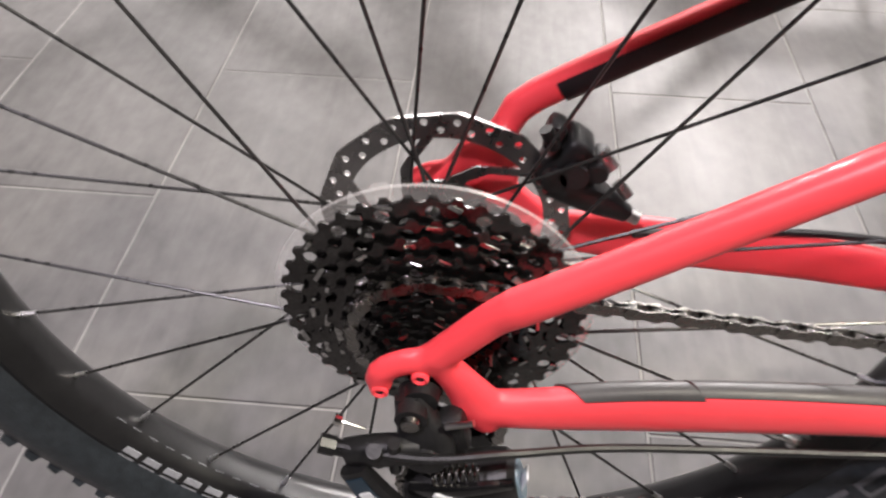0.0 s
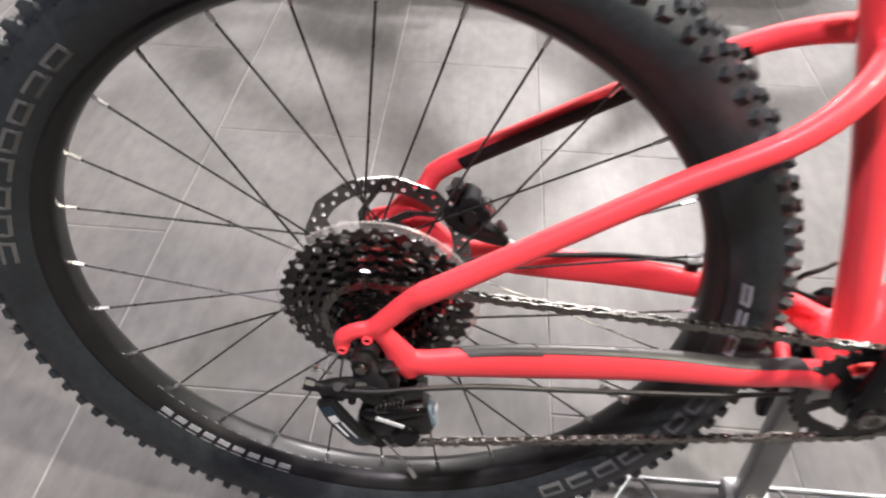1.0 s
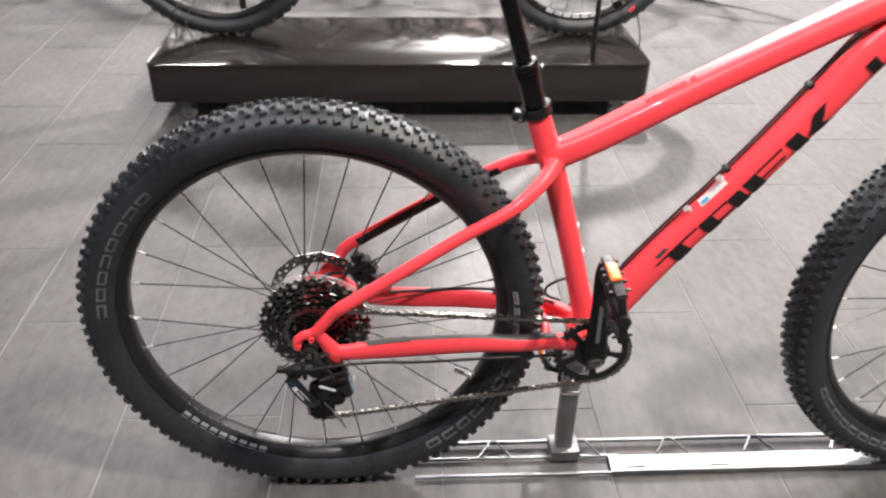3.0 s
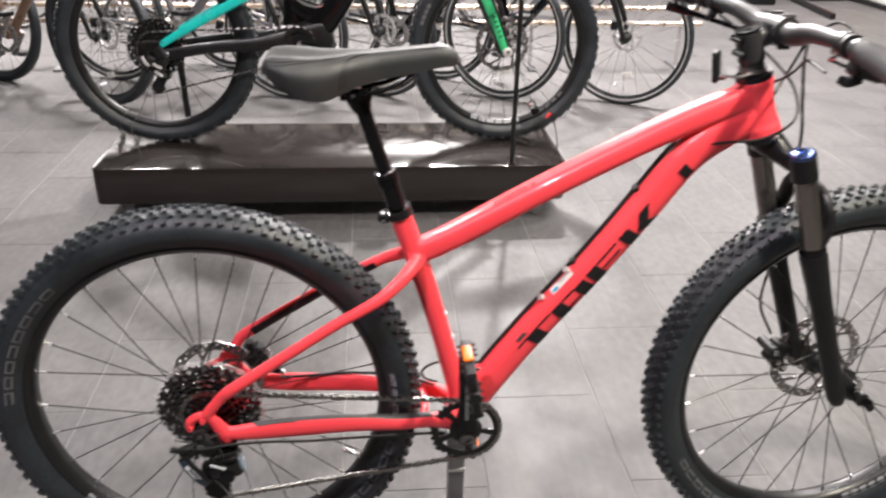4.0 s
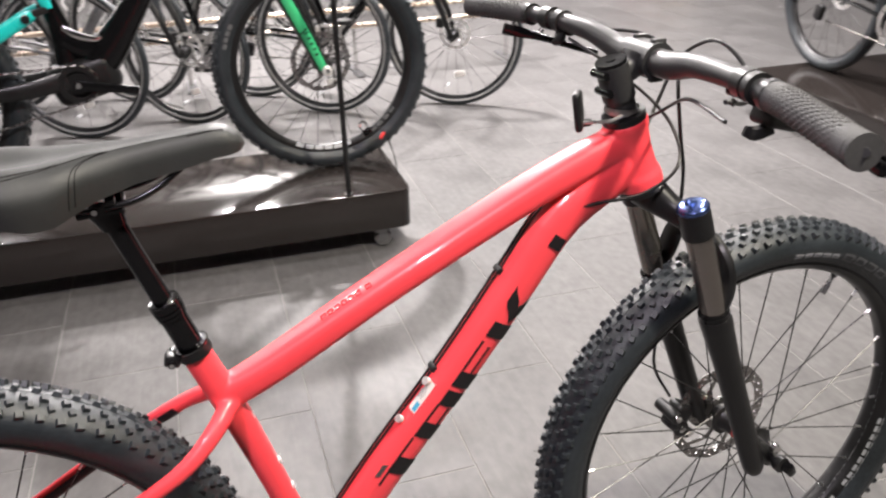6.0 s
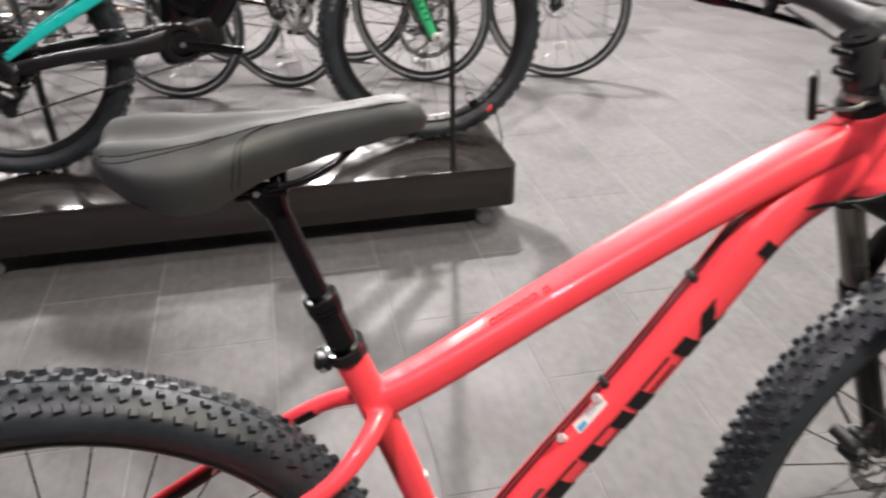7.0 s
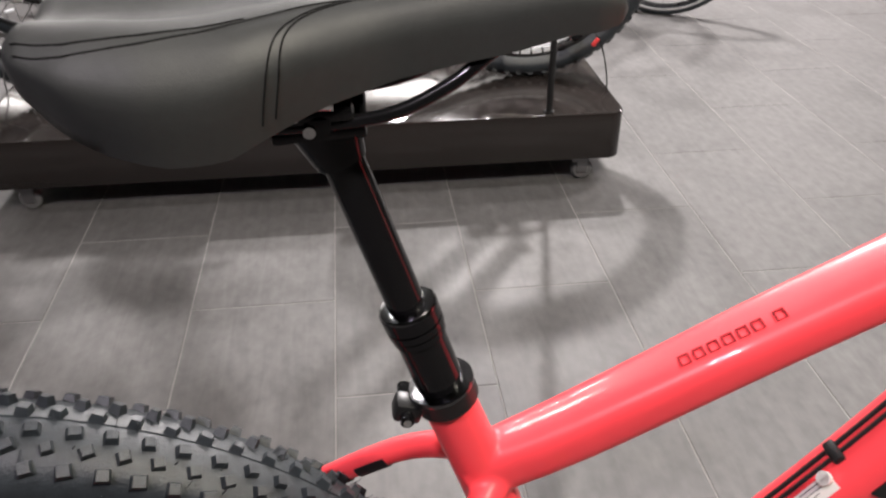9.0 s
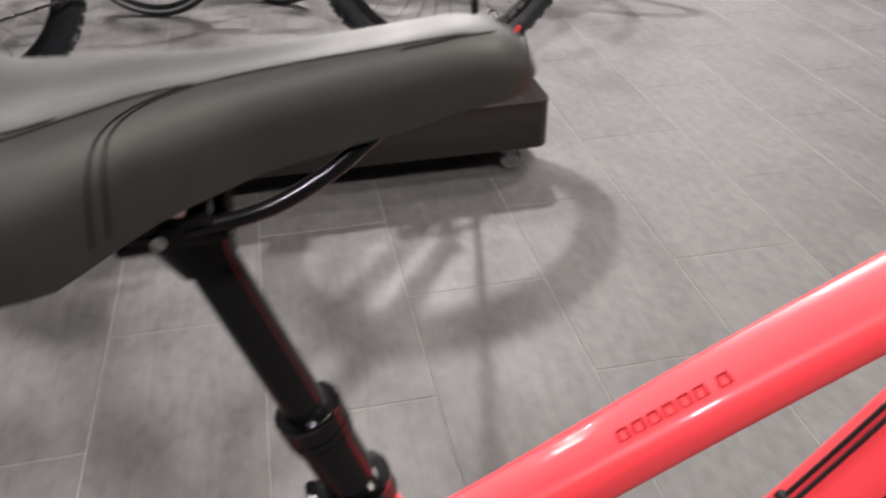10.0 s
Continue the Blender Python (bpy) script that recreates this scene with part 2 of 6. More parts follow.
def patch(path, n, ref, u0, u1, q0, q1, lift, nu=8, nq=6, power=2.0, lean=0.0):
    """A thin skin that follows the surface of a sweep from u0 to u1 along it and from q0 to q1 degrees round it."""
    rs = rings(path, n, ref)
    g = Geo()
    v, f = [], []
    for layer in (lift, -0.0006):
        for i in range(nu + 1):
            for k in range(nq + 1):
                w = k / nq
                u = min(max(u0 + (u1 - u0) * i / nu + lean * w, 0), 1) * n
                j = min(int(u), n - 1)
                h = u - j
                c, s, up, a, b = [(1 - h) * x + h * y for x, y in zip(rs[j], rs[j + 1])]
                q = radians(q0 + (q1 - q0) * w)
                cs, sn = math.cos(q), math.sin(q)
                x = math.copysign(abs(cs) ** (2 / power), cs) * (a + layer)
                y = math.copysign(abs(sn) ** (2 / power), sn) * (b + layer)
                v.append(c + s * x + up * y)
    W, L = nq + 1, (nu + 1) * (nq + 1)
    for i in range(nu):
        for k in range(nq):
            f.append((i * W + k, i * W + k + 1, (i + 1) * W + k + 1, (i + 1) * W + k))
    edge = [k for k in range(W)] + [i * W + nq for i in range(1, nu + 1)] + [nu * W + k for k in range(nq - 1, -1, -1)] + [i * W for i in range(nu - 1, 0, -1)]
    for a, b in zip(edge, edge[1:] + edge[:1]):
        f.append((a, b, b + L, a + L))
    return g.add(v, f)


def lathe(profile, n=48, closed=False):
    """Turns a profile of (radius, y) round the y axis."""
    v, f = [], []
    m = len(profile)
    for i in range(n):
        q = 2 * math.pi * i / n
        for r, y in profile:
            v.append((r * math.cos(q), y, r * math.sin(q)))
    for i in range(n):
        j = (i + 1) % n
        for k in range(m if closed else m - 1):
            l = (k + 1) % m
            f.append((i * m + k, i * m + l, j * m + l, j * m + k))
    return Geo().add(v, f)


def plate(loops, thick):
    """A flat plate in the x-z plane with holes, thick along y."""
    bm = bmesh.new()
    for loop in loops:
        vs = [bm.verts.new((x, -thick / 2, z)) for x, z in loop]
        for a, b in zip(vs, vs[1:] + vs[:1]):
            bm.edges.new((a, b))
    bmesh.ops.triangle_fill(bm, use_beauty=True, edges=bm.edges[:])
    r = bmesh.ops.extrude_face_region(bm, geom=bm.faces[:])
    bmesh.ops.translate(bm, verts=[e for e in r["geom"] if isinstance(e, bmesh.types.BMVert)], vec=(0, thick, 0))
    bmesh.ops.recalc_face_normals(bm, faces=bm.faces[:])
    return from_bm(bm)


def circle(cx, cz, r, n=16, a0=0.0):
    return [(cx + r * math.cos(a0 + 2 * math.pi * i / n), cz + r * math.sin(a0 + 2 * math.pi * i / n)) for i in range(n)]


def rbox(size, bevel=0.003, seg=2, m=None, taper=1.0):
    """A box about the origin with rounded edges; taper narrows its top."""
    bm = bmesh.new()
    bmesh.ops.create_cube(bm, size=1)
    for v in bm.verts:
        k = taper if v.co.z > 0 else 1
        v.co = Vector((v.co.x * size[0] * k, v.co.y * size[1] * k, v.co.z * size[2]))
    bmesh.ops.bevel(bm, geom=bm.edges[:], offset=bevel, segments=seg, affect="EDGES", profile=0.5)
    g = from_bm(bm)
    return Geo().join(g, m) if m else g


def at(x, y, z, rx=0, ry=0, rz=0):
    return pose(x, y, z, rx, ry, rz)


# ---- wheels ----
def knob_geo(R, n, rows):
    """Tread blocks: rows of (y, radius drop, width, length, height, phase, yaw)."""
    g = Geo()
    rnd = random.Random(5)
    for i in range(n):
        for y, drop, w, l, h, ph, yaw in rows:
            q = 2 * math.pi * (i + ph + rnd.uniform(-0.06, 0.06)) / n
            r = R - h - drop
            h, l, yaw = h * rnd.uniform(0.92, 1.22), l * rnd.uniform(0.82, 1.04), yaw + rnd.uniform(-7, 7)
            tilt = math.degrees(math.atan2(y, 0.034)) * 0.9
            # local: x along the tread, y across, z outwards
            M = Matrix.Rotation(-q + math.pi / 2, 4, "Y") @ pose(0, y, r, -tilt, 0, 0) @ pose(0, 0, 0, 0, 0, yaw)
            a, b, c, d = l * 0.54, w * 0.54, l * 0.37, w * 0.37
            g.add([(-a, -b, -0.002), (a, -b, -0.002), (a, b, -0.002), (-a, b, -0.002), (-c, -d, h), (c, -d, h), (c, d, h), (-c, d, h)],
                  [(4, 5, 6, 7), (0, 1, 5, 4), (1, 2, 6, 5), (2, 3, 7, 6), (3, 0, 4, 7)], M)
    return g


def tyre_geo(R, rb, w, knobs=None, seg=144):
    """A tyre: outer radius R, bead radius rb, half width w."""
    h = 0.004 if knobs else 0.0
    top = R - h
    prof = [(rb - 0.002, w * 0.5), (rb + 0.004, w * 0.66), (rb + 0.3 * (top - rb), w * 0.93), (rb + 0.5 * (top - rb), w), (rb + 0.7 * (top - rb), w * 0.95),
            (rb + 0.87 * (top - rb), w * 0.74), (rb + 0.965 * (top - rb), w * 0.4), (top, 0)]
    prof = prof + [(r, -y) for r, y in prof[::-1][1:]]
    g = lathe(prof[::-1], seg)
    if knobs:
        g.join(knob_geo(R, *knobs))
        g.join(lathe([(top - 0.0004, 0.0032), (top + 0.0005, 0.0028), (top - 0.0004, 0.0024)], seg))
        rnd = random.Random(9)
        for i in range(240):
            q, y = rnd.uniform(0, 2 * math.pi), rnd.choice((-0.026, -0.013, 0.0, 0.013, 0.026)) + rnd.uniform(-0.003, 0.003)
            r0 = top - 0.16 * abs(y)
            tip = Vector((rnd.uniform(-0.003, 0.003), y + rnd.uniform(-0.003, 0.003), r0 + rnd.uniform(0.004, 0.009)))
            M = Matrix.Rotation(-q + math.pi / 2, 4, "Y")
            g.join(sweep([(0, y, r0 - 0.002, 0.00045, 0.00045), (*tip, 0.0003, 0.0003)], 1, 3, ref=(1, 0, 0)), M)
    return g


def rim_geo(ri, rb, w, seg=96):
    prof = [(rb + 0.003, w), (rb + 0.004, w - 0.002), (rb - 0.006, w - 0.004), (rb - 0.008, 0), (rb - 0.006, -w + 0.004), (rb + 0.004, -w + 0.002), (rb + 0.003, -w),
            (rb - 0.002, -w - 0.0005), (ri + 0.006, -w * 0.8), (ri + 0.001, -w * 0.5), (ri, -w * 0.25), (ri, w * 0.25), (ri + 0.001, w * 0.5), (ri + 0.006, w * 0.8), (rb - 0.002, w + 0.0005)]
    return lathe(prof[::-1], seg, closed=True)


def arc_bars(r, y, q0, q1, n, size, thick=0.0012, skip=0.25, cone=0.0):
    """A line of plain bars along an arc on a wheel's side (printing)."""
    g = Geo()
    step = (q1 - q0) / n
    for i in range(n):
        a, b = radians(q0 + step * (i + skip / 2)), radians(q0 + step * (i + 1 - skip / 2))
        v = []
        for yy in (y, y - thick):
            for rr, c in ((r - size / 2, cone), (r + size / 2, -cone)):
                for q in (a, (a + b) / 2, b):
                    v.append((rr * math.cos(q), yy - c * 0, rr * math.sin(q)))
        # shift the two edges across the sidewall's slope
        v = [(x, yy + (cone if k % 6 < 3 else -cone), z) for k, (x, yy, z) in enumerate(v)]
        g.add(v, [(0, 1, 4, 3), (1, 2, 5, 4), (6, 9, 10, 7), (7, 10, 11, 8), (0, 6, 7, 1), (1, 7, 8, 2), (3, 4, 10, 9), (4, 5, 11, 10), (0, 3, 9, 6), (2, 8, 11, 5)])
    return g


def arc_boxes(r, q0, q1, n, size, side, stroke=0.0030, lift=0.0005):
    """Plain hollow boxes in a line along an arc, lying on a sidewall whose depth at a radius is side(r)."""
    out = []

    def strip(g, ra, rb, a, b):
        v, f, k, m = [], [], 4, 4
        for d in (lift, -0.0006):
            for j in range(m + 1):
                rr = ra + (rb - ra) * j / m
                for i in range(k + 1):
                    q = radians(a + (b - a) * i / k)
                    v.append((rr * math.cos(q), -side(rr) - d, rr * math.sin(q)))
        W, L = k + 1, (k + 1) * (m + 1)
        for j in range(m):
            for i in range(k):
                c = j * W + i
                f.append((c, c + 1, c + W + 1, c + W))
        edge = [i for i in range(k)] + [j * W + k for j in range(m)] + [m * W + i for i in range(k, 0, -1)] + [j * W for j in range(m, 0, -1)]
        for c, e in zip(edge, edge[1:] + edge[:1]):
            f.append((e, c, c + L, e + L))
        g.add(v, f)

    step = (q1 - q0) / n
    lo, hi = r - size / 2, r + size / 2
    sq = math.degrees(stroke / r)
    for i in range(n):
        g = Geo()
        a, b = q0 + step * (i + 0.11), q0 + step * (i + 0.89)
        strip(g, lo, lo + stroke, a, b)
        strip(g, hi - stroke, hi, a, b)
        strip(g, lo, hi, a, a + sq)
        if i % 3 != 1:
            strip(g, lo, hi, b - sq, b)
        out.append(g)
    return out


SPOKE_MESH = {}


def spokes(parent, M, ri, n, phase, flange_r, yl, yr, thick=0.0011, nip=True, cross=52):
    """Crossed spokes from two hub flanges to the rim, each with its nipple."""
    key = (thick, nip)
    if key not in SPOKE_MESH:
        SPOKE_MESH[key] = (sweep([(0, 0, 0, thick, thick), (0, 0, 1, thick, thick)], 1, 6).mesh("spoke", SPOKE),
                           sweep([(0, 0, -0.013, 0.0017, 0.0017), (0, 0, -0.002, 0.0021, 0.0021), (0, 0, 0.004, 0.0021, 0.0021)], 4, 6).mesh("nipple", NIPPLE))
    sp, ni = SPOKE_MESH[key]
    for k in range(n):
        q = radians(phase + 360 / n * k)
        side = yr if k % 2 == 0 else yl
        off = radians(-cross if (k // 2) % 2 == 0 else cross)
        a = Vector((flange_r * math.cos(q + off), side, flange_r * math.sin(q + off)))
        b = Vector((ri * math.cos(q), 0.0015 * (1 if side > 0 else -1), ri * math.sin(q)))
        d = b - a
        rot = d.to_track_quat("Z", "Y").to_matrix().to_4x4()
        s = part("spoke", sp, None, parent, m=M @ Matrix.Translation(a) @ rot @ Matrix.Diagonal((1, 1, d.length, 1)))
        if nip:
            part("nipple", ni, None, parent, m=M @ Matrix.Translation(b) @ rot)


def rotor_geo(r, arms=6, pairs=24):
    """A brake disc: waved outer edge, two staggered rows of holes, slanted arms and a carrier ring."""
    outer = []
    for i in range(120):
        q = 2 * math.pi * i / 120
        outer.append(((r - 0.0022 * (0.5 + 0.5 * math.cos(12 * q)) ** 0.5) * math.cos(q), (r - 0.0022 * (0.5 + 0.5 * math.cos(12 * q)) ** 0.5) * math.sin(q)))
    loops = []
    for i in range(pairs):
        q = 2 * math.pi * i / pairs
        loops.append(circle((r - 0.0065) * math.cos(q), (r - 0.0065) * math.sin(q), 0.0024, 8))
        q += math.pi / pairs
        loops.append(circle((r - 0.0125) * math.cos(q), (r - 0.0125) * math.sin(q), 0.0024, 8))
    ro, ri = r - 0.0178, 0.030
    for i in range(arms):
        q = 2 * math.pi * i / arms
        w = 2 * math.pi / arms
        loop = [(ro, q + 0.06 + (w - 0.12) * k / 8) for k in range(9)]
        loop += [((ro + ri) / 2, q + w - 0.10 + 0.36), (ri + 0.003, q + w - 0.15 + 0.62)]
        loop += [(ri, q + w - 0.20 + 0.66 - (w - 0.40) * k / 5) for k in range(6)] + [(ri + 0.003, q + 0.15 + 0.62), ((ro + ri) / 2, q + 0.10 + 0.36)]
        loops.append([(a * math.cos(b), a * math.sin(b)) for a, b in loop])
    return plate([outer, *loops, circle(0, 0, 0.017, 36)], 0.0019)


def hub_geo(yl, yr, rf, rc, yend):
    prof = [(0.0, yend), (0.009, yend), (0.010, yend - 0.01), (rc, yl + 0.012), (rf * 0.8, yl + 0.004), (rf, yl + 0.0015), (rf, yl - 0.0015), (rf * 0.75, yl - 0.004), (rc, yl - 0.012),
            (rc, yr + 0.012), (rf * 0.75, yr + 0.004), (rf, yr + 0.0015), (rf, yr - 0.0015), (rf * 0.8, yr - 0.004), (rc, yr - 0.010), (0.010, -yend + 0.01), (0.009, -yend), (0.0, -yend)]
    return lathe(prof, 28)


ROCKET = (102, [(-0.0075, 0, 0.0080, 0.0098, 0.0044, 0.0, 14), (0.0075, 0, 0.0080, 0.0098, 0.0044, 0.5, -14), (-0.0185, 0.0022, 0.0076, 0.0086, 0.0046, 0.55, 24), (0.0185, 0.0022, 0.0076, 0.0086, 0.0046, 0.05, -24),
                (-0.0285, 0.0088, 0.0088, 0.0104, 0.0052, 0.0, 16), (0.0285, 0.0088, 0.0088, 0.0104, 0.0052, 0.5, -16)])


def big_wheel(bike, name, M, R, phase, yl, yr, rf, valve_q, bars, rim_bars, rotor_r, rotor_y, marks=()):
    """A wheel of the coral bike: rim with tyre, hub, spokes, valve, disc and printing."""
    ri, rb, w = R - 0.074, R - 0.060, 0.0215
    H = R - 0.004 - rb
    SIDE_R = [rb + 0.004, rb + 0.3 * H, rb + 0.5 * H, rb + 0.7 * H]
    SIDE_Y = [0.0355 * k for k in (0.66, 0.93, 1.0, 0.95)]
    rim = part(name, rim_geo(ri, rb, w), BLACKSATIN, bike, "wide satin black alloy rim", m=M)
    I = Matrix.Identity(4)
    part("tyre", tyre_geo(R, rb, 0.0355, ROCKET), RUBBER, rim, "wide knobbly black tyre", m=I, sharp=50)
    part("hub", hub_geo(yl, yr, rf, 0.016, 0.068), ALLOYBLACK, rim, m=I)
    spokes(rim, I, ri, 28, phase, rf - 0.003, yl, yr)
    part("hub_band", lathe([(0.0158, -0.003), (0.0165, -0.0025), (0.0165, 0.0025), (0.0158, 0.003)], 24), REDPLASTIC, rim, "red printed band on the hub", m=I)
    q = radians(valve_q)
    d = Vector((math.cos(q), 0, math.sin(q)))
    v = Geo()
    v.join(rod(tuple(d * (ri + 0.002)), tuple(d * (ri - 0.032)), 0.0028))
    v.join(rod(tuple(d * (ri - 0.001)), tuple(d * (ri - 0.005)), 0.0052))
    v.join(rod(tuple(d * (ri - 0.018)), tuple(d * (ri - 0.034)), 0.0042))
    part("valve", v, NIPPLE, rim, "silver valve stem", m=I)
    for q0, q1, n, r in bars:
        for g in arc_boxes(r, q0, q1, n, 0.0125, lambda x: float(np.interp(x, SIDE_R, SIDE_Y))):
            part("sidewall_print", g, TYREPRINT, rim, "faded grey box of sidewall printing", m=I)
    for q0, q1, n, r in marks:
        for g in arc_boxes(r, q0, q1, n, 0.0075, lambda x: float(np.interp(x, SIDE_R, SIDE_Y)), 0.0030):
            part("sidewall_mark", g, RIMPRINT, rim, "pale grey sidewall mark", m=I)
    for q0, q1, n in rim_bars:
        part("rim_print", arc_bars(ri + 0.0098, -0.0203, q0, q1, n, 0.0100, thick=0.0004, skip=0.28, cone=0.0015), RIMPRINT, rim, "white bars of rim printing", m=I)
        part("rim_print", arc_bars(ri + 0.0006, -0.0065, q0 - 4, q1 + 18, n * 2, 0.0014, thick=0.0003, skip=0.5), RIMPRINT, rim, "", m=I)
    part("brake_rotor", rotor_geo(rotor_r), ROTOR, rim, "drilled steel brake disc", m=at(0, rotor_y, 0, 0, 20, 0))
    return rim


# ---- the coral hardtail ----
bike = thing("mountain_bike", pose(-0.0185, 0, 0.0128) @ Matrix.Scale(0.989, 4), "coral red hardtail mountain bike with black parts on the tiled floor", "mountain bike")
AX, AZ, R = 0.0162, 0.3440, 0.3562
FX, FZ = 1.119, 0.3560
BBX, BBZ = 0.447, 0.300

SEAT_TUBE = [(0.447, 0, 0.306, 0.018, 0.018), (0.405, 0, 0.465, 0.0165, 0.0165), (0.370, 0, 0.585, 0.0172, 0.0178), (0.3365, 0, 0.684, 0.0172, 0.0172)]
TOP_TUBE = [(0.350, 0, 0.611, 0.0165, 0.0200), (0.42, 0, 0.6445, 0.0210, 0.0196), (0.55, 0, 0.718, 0.0238, 0.0184), (0.68, 0, 0.787, 0.0246, 0.0184), (0.78, 0, 0.836, 0.0240, 0.0195), (0.872, 0, 0.872, 0.020, 0.021)]
DOWN_TUBE = [(0.449, 0, 0.312, 0.030, 0.026), (0.489, 0, 0.373, 0.029, 0.027), (0.5545, 0, 0.4665, 0.027, 0.0265), (0.643, 0, 0.581, 0.026, 0.0262), (0.7255, 0, 0.697, 0.026, 0.0265), (0.788, 0, 0.785, 0.026, 0.028), (0.880, 0, 0.843, 0.022, 0.027)]
HEAD_T, HEAD_B = Vector((0.8655, 0, 0.896)), Vector((0.893, 0, 0.812))
STEER = (HEAD_T - HEAD_B).normalized()


def seat_stay(s):
    f = 0.005 if s > 0 else 0.0
    return [(0.366, 0.013 * s, 0.611, 0.011, 0.0120), (0.342, 0.043 * s, 0.594, 0.0100, 0.0108), (0.303, 0.063 * s, 0.566 + f, 0.0088, 0.0096), (0.235, 0.067 * s + f, 0.526 + f, 0.0084, 0.0093),
            (0.160, 0.072 * s + f, 0.478 + f, 0.0084, 0.0093), (0.085, 0.0765 * s + f, 0.429 + f, 0.0084, 0.0097), (0.058, 0.076 * s + f, 0.410 + f, 0.0086, 0.0100), (0.052, 0.0755 * s, 0.405, 0.0074, 0.0092), (0.022, 0.0745 * s, 0.368, 0.0072, 0.0092)]


def chain_stay(s):
    return [(0.035, 0.074 * s, 0.334, 0.0065, 0.011), (0.060, 0.073 * s, 0.328, 0.0082, 0.0130), (0.140, 0.0655 * s, 0.3290, 0.0086, 0.0182), (0.250, 0.058 * s, 0.3285, 0.0094, 0.0168),
            (0.335, 0.0525 * s, 0.3215, 0.010, 0.0136), (0.385, 0.0455 * s, 0.3195, 0.011, 0.0138), (0.440, 0.030 * s, 0.301, 0.012, 0.017)]


def dropout(s):
    """The dropout plate with its rounded rear tip, its eyelet and the hooded wheel slot."""
    g = Geo()
    g.join(sweep([(-0.006, 0.076 * s, 0.346, 0.0052, 0.0075), (-0.004, 0.076 * s, 0.357, 0.0055, 0.008), (0.012, 0.0755 * s, 0.366, 0.0055, 0.0085), (0.03, 0.074 * s, 0.363, 0.0065, 0.010)], 10, 14))
    g.join(sweep([(0.018, 0.074 * s, 0.372, 0.0062, 0.009), (0.034, 0.074 * s, 0.352, 0.0062, 0.0108), (0.048, 0.074 * s, 0.327, 0.0075, 0.0145), (0.051, 0.074 * s, 0.311, 0.0055, 0.0065)], 10, 14))
    g.join(rod((-0.006, 0.070 * s, 0.344), (-0.006, 0.0805 * s, 0.344), 0.0056, 14))
    return g


def frame_geo():
    g = Geo()
    g.join(sweep(SEAT_TUBE, 22, 24, power=2.2))
    g.join(sweep(TOP_TUBE, 22, 32, power=3.0))
    g.join(sweep(DOWN_TUBE, 26, 24, power=2.6))
    g.join(sweep([(*(HEAD_B - STEER * 0.002), 0.0300, 0.0300), (*(HEAD_B + STEER * 0.014), 0.0292, 0.0292), (*(HEAD_B + STEER * 0.022), 0.0262, 0.0262), (*(HEAD_B + STEER * 0.045), 0.0245, 0.0245), (*(HEAD_T - STEER * 0.018), 0.0255, 0.0255), (*(HEAD_T - STEER * 0.012), 0.0275, 0.0275), (*HEAD_T, 0.0275, 0.0275)], 12, 28))
    g.join(rod((BBX - 0.004, -0.037, BBZ), (BBX - 0.004, 0.037, BBZ), 0.0235, 28))
    g.join(rod((0.366, -0.014, 0.612), (0.366, 0.014, 0.612), 0.016, 20))
    for s in (-1, 1):
        g.join(sweep(seat_stay(s), 30, 16, power=2.3))
        g.join(sweep(chain_stay(s), 26, 16, power=2.3))
        g.join(dropout(s))
    g.join(sweep([(0.372, -0.05, 0.316, 0.008, 0.012), (0.378, 0, 0.316, 0.008, 0.012), (0.372, 0.05, 0.316, 0.008, 0.012)], 8, 12, ref=(1, 0, 0)))
    # brake-side plate between the stays
    g.join(plate([[(0.0, 0.352), (0.025, 0.392), (0.052, 0.408), (0.064, 0.390), (0.060, 0.362), (0.090, 0.338), (0.05, 0.322), (0.01, 0.334)]], 0.010), at(0, 0.072, 0))
    return g


fr = part("frame", frame_geo(), CORAL, bike, "welded coral red aluminium frame with smooth joints")
rem = fr.modifiers.new("welds", "REMESH")
rem.mode, rem.voxel_size, rem.use_smooth_shade = "VOXEL", 0.0022, True
sm = fr.modifiers.new("soften", "SMOOTH")
sm.factor, sm.iterations = 0.5, 4

for x, z in ((-0.0055, 0.3445), (0.0155, 0.3580)):
    ey = part("eyelet", lathe([(0.0020, -0.079), (0.0022, -0.0812), (0.0034, -0.0818), (0.0046, -0.0810), (0.0050, -0.077)], 18), CORAL, bike, "round threaded eyelet", m=at(x, 0, z))
    # flat black disc paints the shade inside the hole
    part("eyelet_shade", lathe([(0.0, -0.0806), (0.0022, -0.0806), (0.0022, -0.080)], 12), DECALBLACK, ey, "black disc for the shade in the threaded hole", m=Matrix.Identity(4))

# printing and guards on the frame
dt = (DOWN_TUBE, 26, (0, 1, 0))
BLOCKS = ((0.229, 0.346, 169, 174, 0.0), (0.262, 0.301, 175, 222, 0.004), (0.351, 0.386, 170, 222, 0.004), (0.388, 0.428, 170, 175, 0.0), (0.388, 0.428, 198, 203, 0.0), (0.429, 0.463, 172, 222, 0.004), (0.473, 0.507, 170, 222, 0.004),
          (0.509, 0.577, 170, 175, 0.0), (0.509, 0.570, 189, 193, 0.0), (0.588, 0.620, 170, 222, 0.004), (0.664, 0.697, 166, 196, -0.036), (0.628, 0.662, 196, 222, 0.022), (0.786, 0.811, 176, 208, 0.0))
for u0, u1, q0, q1, lean in BLOCKS:
    part("frame_print", patch(*dt, u0, u1, q0, q1, 0.0010, power=2.6, lean=lean), DECALBLACK, bike, "black block of the down tube printing")
part("cable_port", patch(*dt, 0.240, 0.268, 146, 160, 0.0012, 5, 5, power=2.6, lean=0.006), DECALGREY, bike, "grey rubber plug of a cable port")
tt = (TOP_TUBE, 22, (0, 1, 0))
